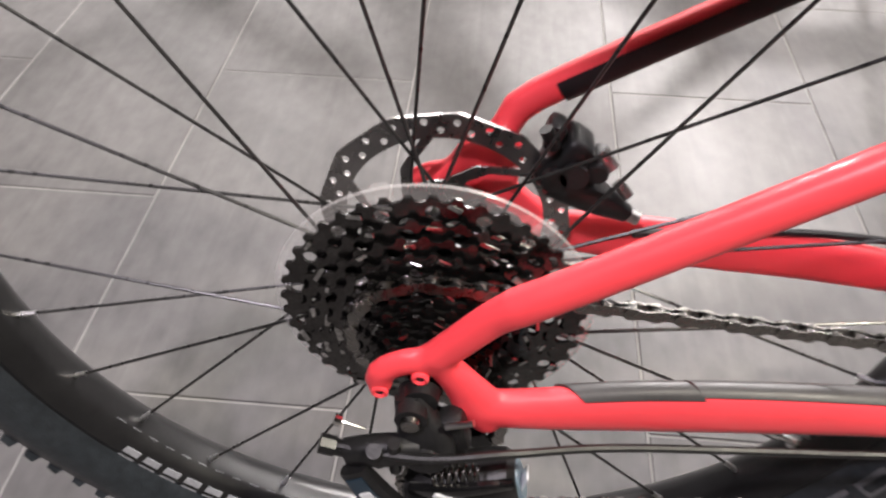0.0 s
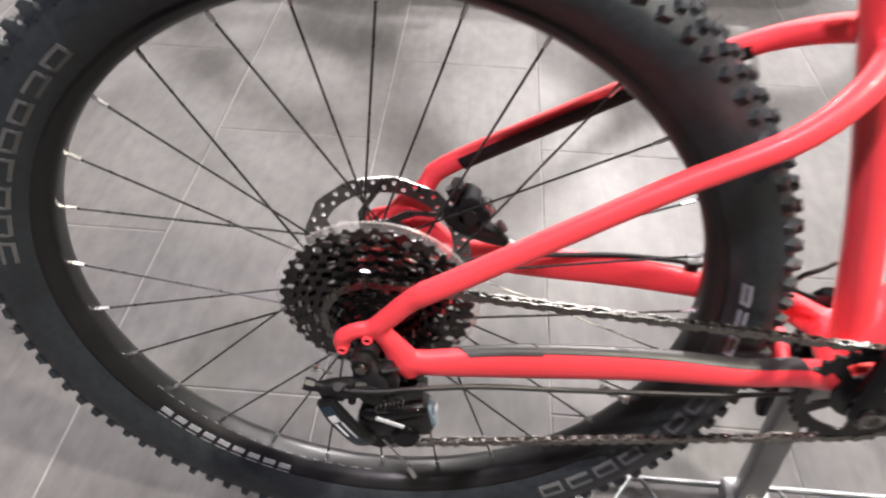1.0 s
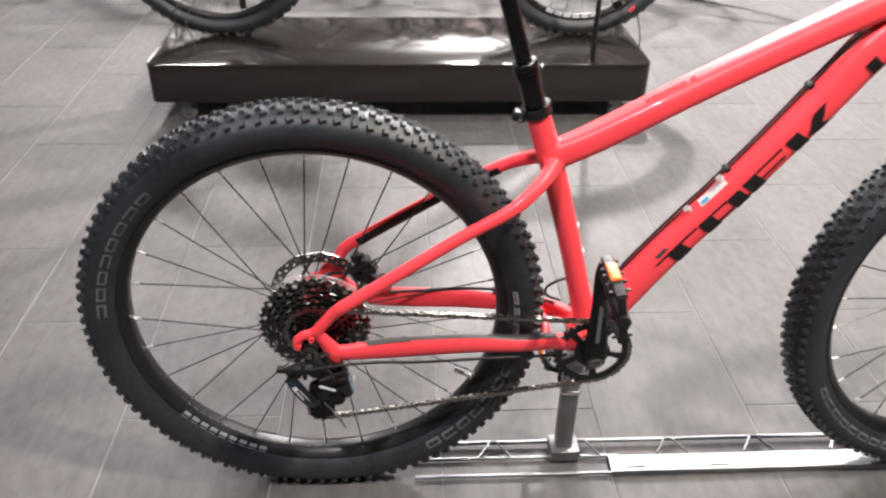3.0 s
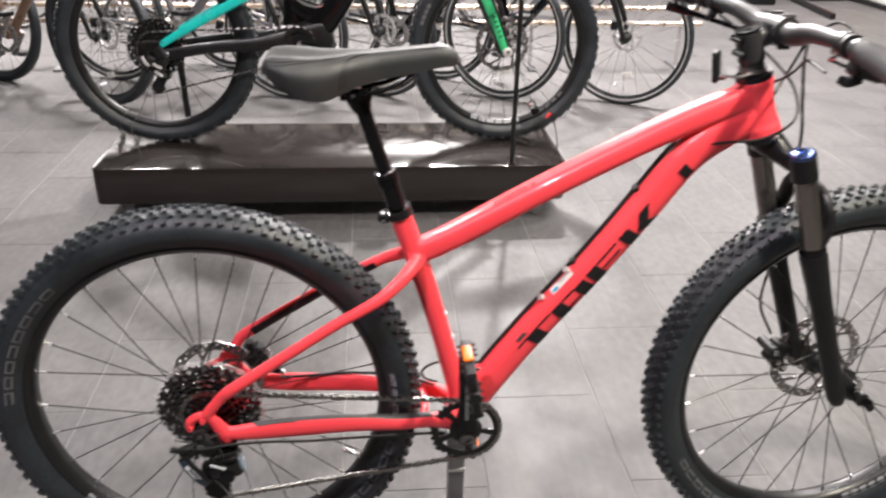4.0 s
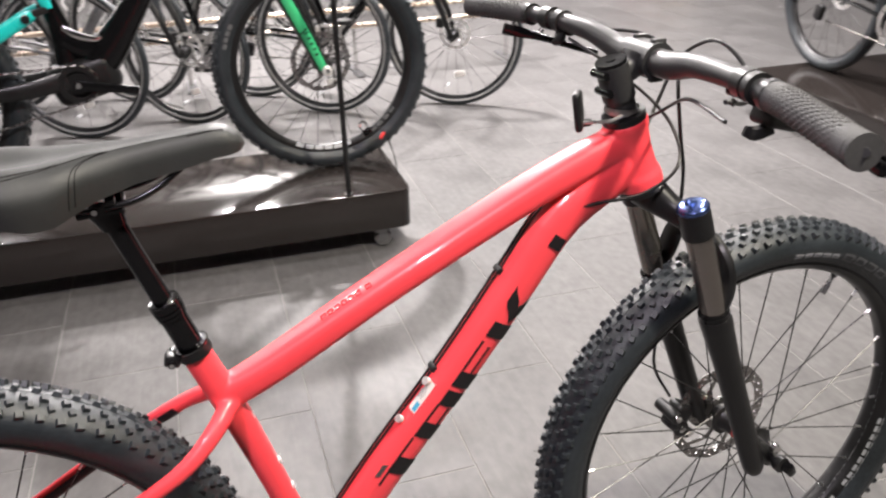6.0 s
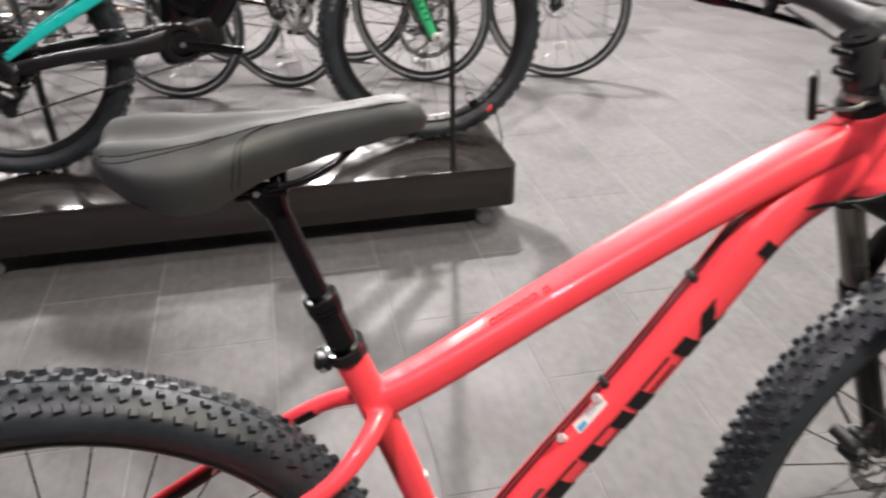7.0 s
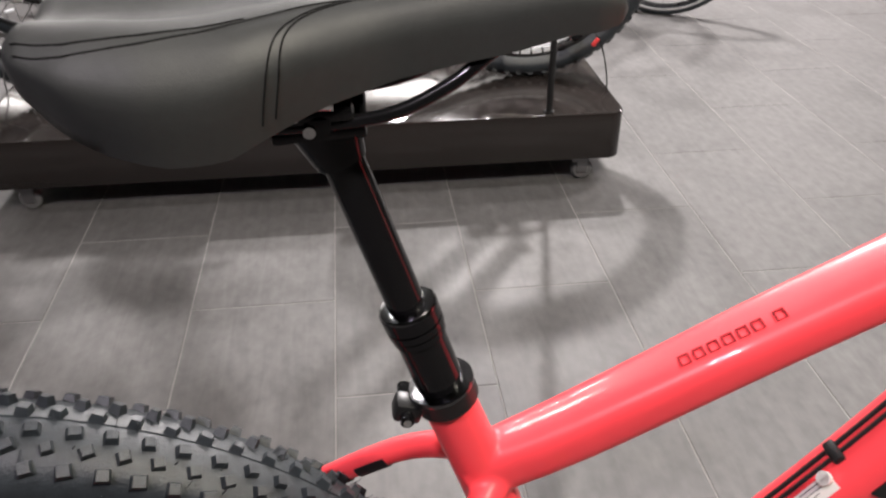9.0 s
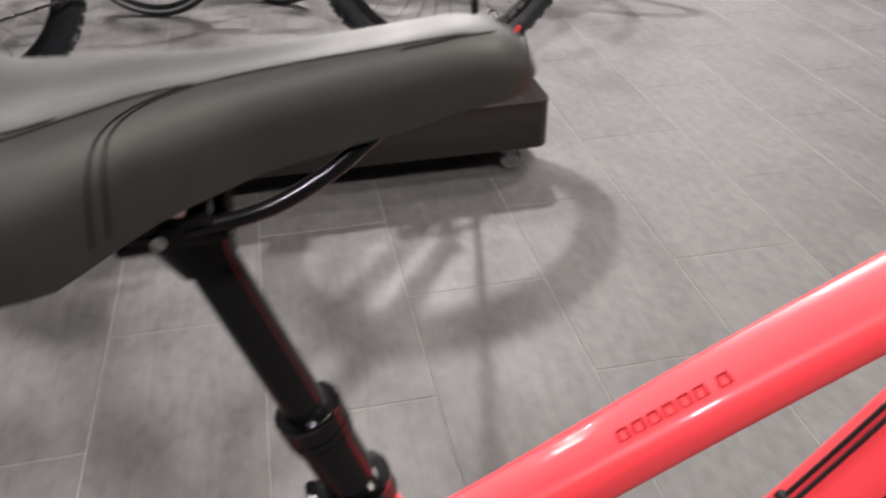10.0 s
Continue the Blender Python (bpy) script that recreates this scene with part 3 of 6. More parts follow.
for i in range(7):
    u = 0.274 + i * 0.0166 + (0.008 if i == 6 else 0)
    for q0, q1 in ((94.0, 96.0), (110.0, 111.6)):
        part("frame_print", patch(*tt, u, u + 0.0125, q0, q1, 0.0008, 3, 1, power=3.0), TUBEPRINT, bike, "thin dark red printing")
    for d in (0.0, 0.0105):
        part("frame_print", patch(*tt, u + d, u + d + 0.0020, 94.0, 111.6, 0.0008, 1, 4, power=3.0), TUBEPRINT, bike, "")
part("stay_guard", patch(chain_stay(-1), 26, (0, 1, 0), 0.125, 0.275, 42, 130, 0.0010, 8, 8, power=2.3, lean=0.035), GUARD, bike, "smoke grey chainstay guard")
part("stay_guard", patch(chain_stay(-1), 26, (0, 1, 0), 0.285, 0.84, 42, 122, 0.0011, 20, 8, power=2.3, lean=0.02), GUARD, bike, "smoke grey chainstay guard")
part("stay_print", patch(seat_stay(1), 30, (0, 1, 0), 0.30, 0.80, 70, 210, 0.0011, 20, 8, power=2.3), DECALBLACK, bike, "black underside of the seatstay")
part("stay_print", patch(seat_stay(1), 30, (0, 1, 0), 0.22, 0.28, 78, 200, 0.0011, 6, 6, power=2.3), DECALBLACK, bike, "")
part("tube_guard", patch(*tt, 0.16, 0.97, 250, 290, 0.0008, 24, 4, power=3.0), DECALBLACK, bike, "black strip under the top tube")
part("warning_sticker", patch(*dt, 0.386, 0.456, 98, 130, 0.0006, 8, 4, power=2.6), STICKER, bike, "white paper sticker")
part("sticker_mark", patch(*dt, 0.390, 0.408, 112, 127, 0.0013, 3, 3, power=2.6), CYANINK, bike, "cyan square on the sticker")
for i in range(3):
    part("sticker_line", patch(*dt, 0.416, 0.448 - 0.006 * i, 102 + 7 * i, 103.5 + 7 * i, 0.0009, 4, 1, power=2.6), TYREPRINT, bike, "")


def bolt(p, d, r=0.0042, l=0.009):
    d = Vector(d).normalized()
    p = Vector(p)
    return rod(p, p + d * l, r, 12).join(rod(p + d * l * 0.5, p + d * l, r * 1.25, 12))


for p, d in (((0.5710, -0.012, 0.5335), (-0.75, -0.30, 0.58)), ((0.6090, -0.012, 0.5835), (-0.75, -0.30, 0.58)), ((0.383, 0, 0.577), (0.96, 0, 0.27)), ((0.407, 0, 0.500), (0.96, 0, 0.27)), ((0.4195, 0, 0.4545), (0.96, 0, 0.27))):
    part("cage_bolt", bolt(p, d, 0.0042, 0.0075), BOSS, bike, "steel bottle cage bolt")

# wheels
STEER_TURN = 5.0
ROT = Matrix.Translation(HEAD_T) @ Matrix.Rotation(radians(STEER_TURN), 4, STEER) @ Matrix.Translation(-HEAD_T)
rear = big_wheel(bike, "rear_wheel", at(AX, 0, AZ), R, 154.0, 0.032, -0.022, 0.029, -28.5, ((131, 176, 8, 0.315), (303, 346, 7, 0.314)), ((218, 250, 9),), 0.080, 0.057, ((-5, 12, 3, 0.311),))
FM = ROT @ at(FX, 0, FZ)
front = big_wheel(bike, "front_wheel", FM, R, 22.3, 0.034, -0.034, 0.027, 61, ((206, 250, 8, 0.315), (50, 70, 4, 0.315)), ((285, 318, 9), (322, 350, 9)), 0.090, 0.052, ((71, 87, 5, 0.314),))
part("quick_release", lathe([(0, -0.086), (0.009, -0.085), (0.010, -0.078), (0.007, -0.074), (0.005, -0.066)], 20), BLACKSATIN, rear, m=Matrix.Identity(4))


def cog(teeth, thick, holes=0):
    r = teeth * 0.0127 / (2 * math.pi)
    out = []
    for i in range(teeth):
        for a, d in ((0, -0.0026), (0.22, -0.0024), (0.38, 0.0008), (0.62, 0.0010), (0.80, -0.0022)):
            q = 2 * math.pi * (i + a) / teeth
            out.append(((r + d) * math.cos(q), (r + d) * math.sin(q)))
    loops = [out, circle(0, 0, 0.016, 24)]
    if holes:
        for i in range(holes):
            q = 2 * math.pi * (i + 0.5) / holes
            loops.append(circle((r - 0.0090) * math.cos(q), (r - 0.0090) * math.sin(q), 0.0042, 10))
            q += math.pi / holes
            loops.append(circle((r - 0.0180) * math.cos(q), (r - 0.0180) * math.sin(q), 0.0056, 10))
            if r > 0.08:
                loops.append(circle((r - 0.0285) * math.cos(q + 0.16), (r - 0.0285) * math.sin(q + 0.16), 0.0042, 8))
    return plate(loops, thick), r


cass = part("cassette", lathe([(0.018, -0.02), (0.018, -0.0645), (0.012, -0.066), (0.008, -0.066)], 24), CASSETTE, bike, "eleven-speed cassette with black cogs", m=at(AX, 0, AZ))
COGS = (42, 36, 32, 28, 24, 21, 19, 17, 15, 13, 11)
COGY = [-0.0235 - 0.0038 * i for i in range(11)]
for i, (n, y) in enumerate(zip(COGS, COGY)):
    g, r = cog(n, 0.0019, {42: 18, 36: 15, 32: 13}.get(n, 0))
    cg = part("cog", g, CASSETTE, cass, m=at(0, y, 0, 0, 7 * i, 0))
    # bright ramps at random tilts, also standing in for glints on the cogs
    ramps = Geo()
    rnd = random.Random(40 + i)
    for k in range(int(n / 2.6)):
        q = 360 * (k + rnd.uniform(0.1, 0.7)) / int(n / 2.6)
        ramps.join(rbox((rnd.uniform(0.002, 0.0042), 0.0009, rnd.uniform(0.005, 0.012)), 0.0003, 1), Matrix.Rotation(radians(q), 4, "Y") @ at(r - rnd.uniform(0.0035, 0.0075), -0.0011, 0, rnd.uniform(-14, 14), rnd.uniform(-25, 25), rnd.uniform(-14, 14)))
    tagged(part("shift_ramp", ramps, COGSTEEL, cg, m=Matrix.Identity(4)), "shift ramps, tilted at random to add glints", kind="stuff")
    part("spacer", lathe([(max(r * 0.55, 0.016), y - 0.0009), (max(r * 0.55, 0.016), y - 0.0030)], 24), BLACKSATIN, cass, m=Matrix.Identity(4))
disc = plate([circle(0, 0, 0.0895, 64), circle(0, 0, 0.045, 40)], 0.0012).join(lathe([(0.0895, -0.0015), (0.0905, 0), (0.0895, 0.0015), (0.0885, 0)], 64, closed=True))
for i in range(6):
    disc.join(rbox((0.016, 0.004, 0.010), 0.0015, 1, Matrix.Rotation(radians(60 * i + 12), 4, "Y") @ at(0.083, 0.002, 0)))
part("spoke_protector", disc, CLEAR, bike, "clear plastic spoke protector disc", m=at(AX, -0.0195, AZ))

# chain
SPK = dict(c=(AX, AZ), r=0.0425, s=1, y=COGY[5])
P1 = dict(c=(0.040, 0.262), r=0.021, s=-1, y=COGY[5])
P2 = dict(c=(0.018, 0.186), r=0.021, s=1, y=COGY[5])
RING = dict(c=(BBX, BBZ), r=0.0592, s=1, y=-0.049)


def belt(circles, pitch):
    """Points at an even pitch along a chain that runs round the circles in order, with the way it goes."""
    n = len(circles)
    tang = []
    for i in range(n):
        a, b = circles[i], circles[(i + 1) % n]
        dx, dz = b["c"][0] - a["c"][0], b["c"][1] - a["c"][1]
        th = math.atan2(dz, dx) - math.asin((b["s"] * b["r"] - a["s"] * a["r"]) / math.hypot(dx, dz))
        nx, nz = -math.sin(th), math.cos(th)
        tang.append(((a["c"][0] - a["s"] * a["r"] * nx, a["y"], a["c"][1] - a["s"] * a["r"] * nz), (b["c"][0] - b["s"] * b["r"] * nx, b["y"], b["c"][1] - b["s"] * b["r"] * nz)))
    pts = []
    for i in range(n):
        c = circles[(i + 1) % n]
        p, q = tang[i]
        pts += [tuple(np.array(p) + (np.array(q) - np.array(p)) * k / 40) for k in range(40)]
        a0 = math.atan2(q[2] - c["c"][1], q[0] - c["c"][0])
        e = tang[(i + 1) % n][0]
        a1 = math.atan2(e[2] - c["c"][1], e[0] - c["c"][0])
        while c["s"] > 0 and a1 < a0:
            a1 += 2 * math.pi
        while c["s"] < 0 and a1 > a0:
            a1 -= 2 * math.pi
        pts += [(c["c"][0] + c["r"] * math.cos(a0 + (a1 - a0) * k / 30), c["y"], c["c"][1] + c["r"] * math.sin(a0 + (a1 - a0) * k / 30)) for k in range(30)]
    pts.append(pts[0])
    P = np.array(pts)
    d = np.concatenate([[0], np.cumsum(np.linalg.norm(np.diff(P, axis=0), axis=1))])
    k = 2 * int(d[-1] / pitch / 2)
    s = np.linspace(0, d[-1], k + 1)
    return [np.array([np.interp(x, d, P[:, c]) for c in range(3)]) for x in s[:-1]]


def link_geo(pitch, y):
    out = []
    for i in range(9):
        q = math.pi / 2 + math.pi * i / 8
        out.append((0.0042 * math.cos(q), 0.0042 * math.sin(q)))
    out.append((pitch / 2, -0.0028))
    for i in range(9):
        q = -math.pi / 2 + math.pi * i / 8
        out.append((pitch + 0.0042 * math.cos(q), 0.0042 * math.sin(q)))
    out.append((pitch / 2, 0.0028))
    g = Geo()
    for s in (-1, 1):
        g.join(plate([out], 0.0009), at(0, s * y, 0))
    return g.join(rod((0, -0.0031, 0), (0, 0.0031, 0), 0.0022, 8)).join(rod((pitch, -0.0024, 0), (pitch, 0.0024, 0), 0.0038, 10))


pts = belt([SPK, P1, P2, RING], 0.0127)
inner, outer = link_geo(0.0125, 0.0016).mesh("link", CHAINSTEEL), link_geo(0.0125, 0.0027).mesh("link", CHAINSTEEL)
chain = None
for i, (a, b) in enumerate(zip(pts, pts[1:] + pts[:1])):
    d = Vector(b - a)
    x = d.normalized()
    yv = (Vector((0, 1, 0)) - x * x.y).normalized()
    M = Matrix((x, yv, x.cross(yv))).transposed().to_4x4()
    M.translation = Vector(a)
    if chain is None:
        chain = part("chain", outer, None, bike, "steel roller chain", m=M)
        inv = M.inverted()
    else:
        part("link", outer if i % 2 == 0 else inner, None, chain, m=inv @ M)

# cranks, chainring and pedals
ring_loops = [[((0.0600 + (0.0025 if k % 4 in (1, 2) else -0.002)) * math.cos(2 * math.pi * k / 128), (0.0600 + (0.0025 if k % 4 in (1, 2) else -0.002)) * math.sin(2 * math.pi * k / 128)) for k in range(128)]]
for i in range(5):
    q0 = 2 * math.pi * i / 5
    ring_loops.append([((0.0475 if j < 6 else 0.028) * math.cos(q0 + 0.13 + 0.99 * (j % 6 if j < 6 else 5 - j % 6) / 5), (0.0475 if j < 6 else 0.028) * math.sin(q0 + 0.13 + 0.99 * (j % 6 if j < 6 else 5 - j % 6) / 5)) for j in range(12)])
part("chainring", plate(ring_loops, 0.0035), BLACKSATIN, bike, "black narrow-wide chainring", m=at(BBX, -0.049, BBZ, 0, 10, 0))


def crank(name, y, s, up):
    x1, z1 = BBX - 0.006, BBZ + 0.172 * up
    g = sweep([(BBX, y, BBZ - 0.018 * up, 0.006, 0.010), (BBX, y, BBZ - 0.010 * up, 0.009, 0.017), (BBX, y, BBZ + 0.02 * up, 0.0095, 0.018), (BBX - 0.003, y - 0.004, BBZ + 0.09 * up, 0.008, 0.0135),
               (x1, y - 0.008 * (1 if s < 0 else -1), z1 - 0.01 * up, 0.007, 0.013), (x1, y - 0.008 * (1 if s < 0 else -1), z1 + 0.012 * up, 0.005, 0.008)], 24, 14, power=3)
    return part(name, g, BLACKGLOSS, bike, "glossy black crank arm")


ca = crank("crank_arm", -0.064, -1, 1)
crank("crank_arm", 0.064, 1, -1)
part("crank_bolt", lathe([(0.0115, 0.001), (0.0115, -0.003), (0.009, -0.0045), (0.006, -0.0035), (0.0055, -0.001), (0, -0.001)], 24), CHAINSTEEL, ca, "steel crank bolt", m=at(BBX, -0.0725, BBZ))
part("crank_print", rbox((0.006, 0.0006, 0.07), 0.0002, 1), TYREPRINT, ca, "", m=at(BBX - 0.003, -0.0772, BBZ + 0.075, 0, -1, 0))


def pedal(x, y, z, s, tilt):
    """A platform pedal: two toothed side rails, cross bars, axle and amber reflectors."""
    body = Geo()
    for e in (-1, 1):
        body.join(sweep([(e * 0.036, -0.046, 0, 0.005, 0.008), (e * 0.042, 0, 0, 0.005, 0.009), (e * 0.036, 0.046, 0, 0.005, 0.008)], 8, 10, ref=(1, 0, 0), power=4))
        body.join(rbox((0.074, 0.006, 0.012), 0.002, 2, at(0, e * 0.045, 0)))
        for k in range(5):
            for zz in (-1, 1):
                body.join(rod((e * (0.041 - abs(k - 2) * 0.0016), -0.034 + 0.017 * k, 0.007 * zz), (e * (0.041 - abs(k - 2) * 0.0016), -0.034 + 0.017 * k, 0.014 * zz), 0.0022, 6))
    body.join(rod((0, -0.055, 0), (0, 0.055, 0), 0.0095, 16)).join(rbox((0.07, 0.007, 0.014), 0.002, 2))
    M = at(x, y, z, 0, tilt, 0)
    p = part("pedal", body, BLACKPLASTIC, bike, "black platform pedal with amber reflectors", m=M)
    for e in (-1, 1):
        part("reflector", rbox((0.005, 0.040, 0.015), 0.0015, 2), ORANGE, p, "amber reflector", m=at(e * 0.0455, 0, 0))
    part("pedal_axle", rod((0, 0.05, 0), (0, 0.075, 0), 0.0075), CHAINSTEEL, p, m=Matrix.Rotation(0 if s < 0 else math.pi, 4, "Z"))


pedal(BBX - 0.006, -0.138, BBZ + 0.168, -1, 80)
pedal(BBX + 0.003, 0.138, BBZ - 0.168, 1, 20)

# rear derailleur
mech = Geo()
mech.join(sweep([(0.010, -0.082, 0.346, 0.005, 0.008), (0.014, -0.086, 0.334, 0.007, 0.011), (0.020, -0.090, 0.318, 0.009, 0.015), (0.022, -0.091, 0.304, 0.008, 0.013)], 10, 16, power=3))
mech.join(rod((0.012, -0.074, 0.340), (0.012, -0.094, 0.340), 0.0085, 18)).join(rod((0.020, -0.070, 0.312), (0.020, -0.100, 0.312), 0.0105, 20))
mech.join(rbox((0.014, 0.014, 0.028), 0.004, 2, at(0.034, -0.084, 0.322, 0, -12, 0)))
mech.join(sweep([(0.016, -0.094, 0.316, 0.007, 0.009), (-0.004, -0.097, 0.316, 0.007, 0.010), (-0.022, -0.097, 0.312, 0.006, 0.008)], 10, 14, power=3))
mech.join(rod((-0.006, -0.094, 0.300), (-0.006, -0.104, 0.326), 0.0042, 10)).join(rod((0.004, -0.098, 0.300), (0.004, -0.101, 0.330), 0.0036, 10))
mr = part("rear_derailleur", mech, BLACKPLASTIC, bike, "black long-cage rear derailleur with printed link")
part("barrel_adjuster", rod((-0.018, -0.097, 0.313), (-0.034, -0.097, 0.318), 0.0046, 12).join(rod((-0.028, -0.097, 0.316), (-0.036, -0.097, 0.3186), 0.0056, 8)), BLACKSATIN, mr)
LINK = [(-0.018, -0.103, 0.306, 0.004, 0.008), (-0.007, -0.105, 0.286, 0.0045, 0.0095), (0.009, -0.104, 0.260, 0.0045, 0.009), (0.017, -0.099, 0.248, 0.004, 0.008)]
part("outer_link", sweep(LINK, 14, 12, power=4), BLACKSATIN, mr, "satin black outer link")
part("link_print", patch(LINK, 14, (0, 1, 0), 0.06, 0.9, 168, 208, 0.0005, 8, 4, power=4), mat("midnight_blue_print", (0.012, 0.028, 0.045), 0.35, vary=0.2, scale=80), mr, "midnight blue panel")
for u0, u1, q0, q1 in ((0.22, 0.33, 176, 190), (0.36, 0.62, 182, 187), (0.36, 0.70, 172, 177)):
    part("link_print", patch(LINK, 14, (0, 1, 0), u0, u1, q0, q1, 0.0011, 5, 3, power=4), WHITEPRINT, mr, "pale bars of printing")
part("inner_link", sweep([(0.020, -0.078, 0.305, 0.005, 0.011), (0.036, -0.072, 0.275, 0.005, 0.011), (0.050, -0.066, 0.25, 0.005, 0.010)], 10, 12, power=4), BLACKPLASTIC, mr)
kn = sweep([(0.010, -0.084, 0.266, 0.011, 0.011), (0.024, -0.086, 0.268, 0.015, 0.016), (0.050, -0.085, 0.272, 0.016, 0.019), (0.066, -0.084, 0.275, 0.015, 0.020), (0.071, -0.084, 0.276, 0.011, 0.016)], 14, 18, power=3)
part("knuckle", kn, BLACKPLASTIC, mr, "ribbed black cage knuckle", sharp=30)
part("knuckle_plate", sweep([(0.068, -0.084, 0.2755, 0.0105, 0.0150), (0.0730, -0.084, 0.277, 0.0090, 0.0130)], 2, 18, power=3), BLUEPRINT, mr, "blue grey printed end of the knuckle")
part("knuckle_print", rbox((0.0012, 0.010, 0.020), 0.0004, 1, at(0.0733, -0.086, 0.278, 0, 12, 0)), WHITEPRINT, mr, "pale bar of printing")
part("knuckle_bar", rbox((0.026, 0.0016, 0.0045), 0.0006, 1, at(0.037, -0.1062, 0.286, 0, 22, 0)), WHITEPRINT, mr, "white bar of printing")
part("knuckle_ridge", sweep([(0.012, -0.099, 0.283, 0.003, 0.004), (0.030, -0.103, 0.290, 0.003, 0.005), (0.052, -0.102, 0.296, 0.003, 0.004), (0.066, -0.097, 0.293, 0.003, 0.003)], 12, 10, power=3), BLACKGLOSS, mr, "raised glossy rib")
part("clutch_cover", lathe([(0, -0.0055), (0.010, -0.0055), (0.0125, -0.003), (0.013, 0.004)], 22), BLACKGLOSS, mr, "round glossy clutch cover", m=at(0.050, -0.1005, 0.262))
part("pivot_cap", lathe([(0, -0.002), (0.0048, -0.002), (0.0055, 0.001)], 14), CHAINSTEEL, mr, "steel pivot cap", m=at(0.012, -0.0955, 0.340))
part("b_screw", rod((0.030, -0.094, 0.338), (0.044, -0.096, 0.346), 0.0018, 8), STEEL, mr, "thin steel adjusting screw")
part("knuckle_screw", rod((0.052, -0.1035, 0.258), (0.052, -0.1055, 0.258), 0.0032, 10), CHROME, mr)
spr = []
for i in range(61):
    q = i / 60 * 2 * math.pi * 7
    spr.append((0.022 + 0.026 * i / 60, -0.097 + 0.0046 * math.sin(q), 0.292 + 0.012 * i / 60 + 0.0046 * math.cos(q)))
part("return_spring", pipe(spr, 0.0008, 100, 6, ref=(1, 0, 0.3)), CHAINSTEEL, mr, "coiled return spring")
YC = COGY[5]
for s in (-1, 1):
    cage = plate([[(0.048, 0.270), (0.056, 0.258), (0.050, 0.240), (0.040, 0.205), (0.038, 0.180), (0.020, 0.168), (0.002, 0.176), (-0.002, 0.195), (0.012, 0.215), (0.022, 0.250), (0.028, 0.272)], circle(0.031, 0.226, 0.008, 14)], 0.002)
    part("cage_plate", cage, BLACKGLOSS, mr, "", m=at(0, YC + s * 0.0075, 0))
for P in (P1, P2):
    g, r = cog(11, 0.0032)
    part("jockey_wheel", g.join(lathe([(0.0, -0.005), (0.006, -0.005), (0.006, 0.005), (0, 0.005)], 14)), BLACKPLASTIC, mr, "", m=at(P["c"][0], YC, P["c"][1]))
part("cable_end", pipe([(0.03, -0.1, 0.252), (0.045, -0.102, 0.232), (0.053, -0.1, 0.212)], 0.0009, 8, 6), STEEL, mr)
part("cable_tip", rod((0.0525, -0.1, 0.214), (0.0585, -0.1, 0.198), 0.0021, 8), CHROME, mr, "crimped silver cable tip")
part("limit_screw", rod((-0.012, -0.092, 0.327), (-0.026, -0.092, 0.333), 0.0009, 8).join(rod((-0.0245, -0.092, 0.3325), (-0.028, -0.092, 0.334), 0.0030, 10)), CHROME, mr)
part("shift_cable", pipe([(-0.034, -0.097, 0.318), (0.018, -0.104, 0.322), (0.06, -0.100, 0.326), (0.114, -0.086, 0.318), (0.183, -0.074, 0.307), (0.254, -0.070, 0.307), (0.33, -0.062, 0.303), (0.41, -0.036, 0.284)], 0.0023, 40, 8), BLACKPLASTIC, bike, "black shift cable")

# rear brake
cal = rbox((0.019, 0.026, 0.038), 0.005, 3, at(0.085, 0.047, 0.396, 0, 35, 0)).join(rbox((0.011, 0.018, 0.018), 0.004, 2, at(0.078, 0.047, 0.413, 0, 15, 0)))
cal.join(rod((0.091, 0.030, 0.394), (0.091, 0.064, 0.394), 0.0085, 18)).join(rod((0.080, 0.030, 0.390), (0.080, 0.062, 0.390), 0.0075, 16))
cal.join(sweep([(0.080, 0.042, 0.386, 0.011, 0.012), (0.104, 0.041, 0.374, 0.010, 0.010), (0.127, 0.042, 0.360, 0.005, 0.005)], 8, 14, power=3))
cal.join(rod((0.104, 0.034, 0.394), (0.106, 0.054, 0.396), 0.0065, 14)).join(rod((0.072, 0.034, 0.424), (0.078, 0.034, 0.412), 0.004, 10))
cl = part("rear_caliper", cal, BLACKSATIN, bike, "black hydraulic brake caliper", m=at(0, 0.008, 0.003), sharp=30)
for p, r in (((0.109, 0.040, 0.400), 0.0045), ((0.122, 0.044, 0.377), 0.0036)):
    part("caliper_bolt", lathe([(0, -0.003), (r * 0.5, -0.003), (r * 0.55, -0.006), (r, -0.006), (r, 0.006), (0, 0.006)], 14), STEEL, cl, "", m=at(*p, 40, 0, 60))
part("hose_ferrule", rod((0.124, 0.042, 0.3615), (0.134, 0.041, 0.357), 0.0042, 12), STEEL, cl, "silver hose ferrule")
part("brake_hose", pipe([(0.13, 0.036, 0.36), (0.18, 0.05, 0.352), (0.25, 0.06, 0.348), (0.33, 0.058, 0.342), (0.40, 0.04, 0.33)], 0.0026, 20, 8), BLACKPLASTIC, bike, "black brake hose")
part("hose_clip", rbox((0.012, 0.012, 0.012), 0.002, 2, at(0.305, 0.06, 0.342)), BLACKPLASTIC, bike)
part("cable_loop", pipe([(0.405, 0.01, 0.40), (0.388, -0.005, 0.405), (0.375, -0.002, 0.392), (0.378, 0.004, 0.372), (0.40, 0.005, 0.362)], 0.0022, 20, 8), BLACKPLASTIC, bike)

# seatpost, clamp and saddle
post_dir = Vector((0.278 - 0.3365, 0, 0.868 - 0.684)).normalized()
PB = Vector((0.3365, 0, 0.684))


def along(d, x=0.0):
    return tuple(PB + post_dir * d)


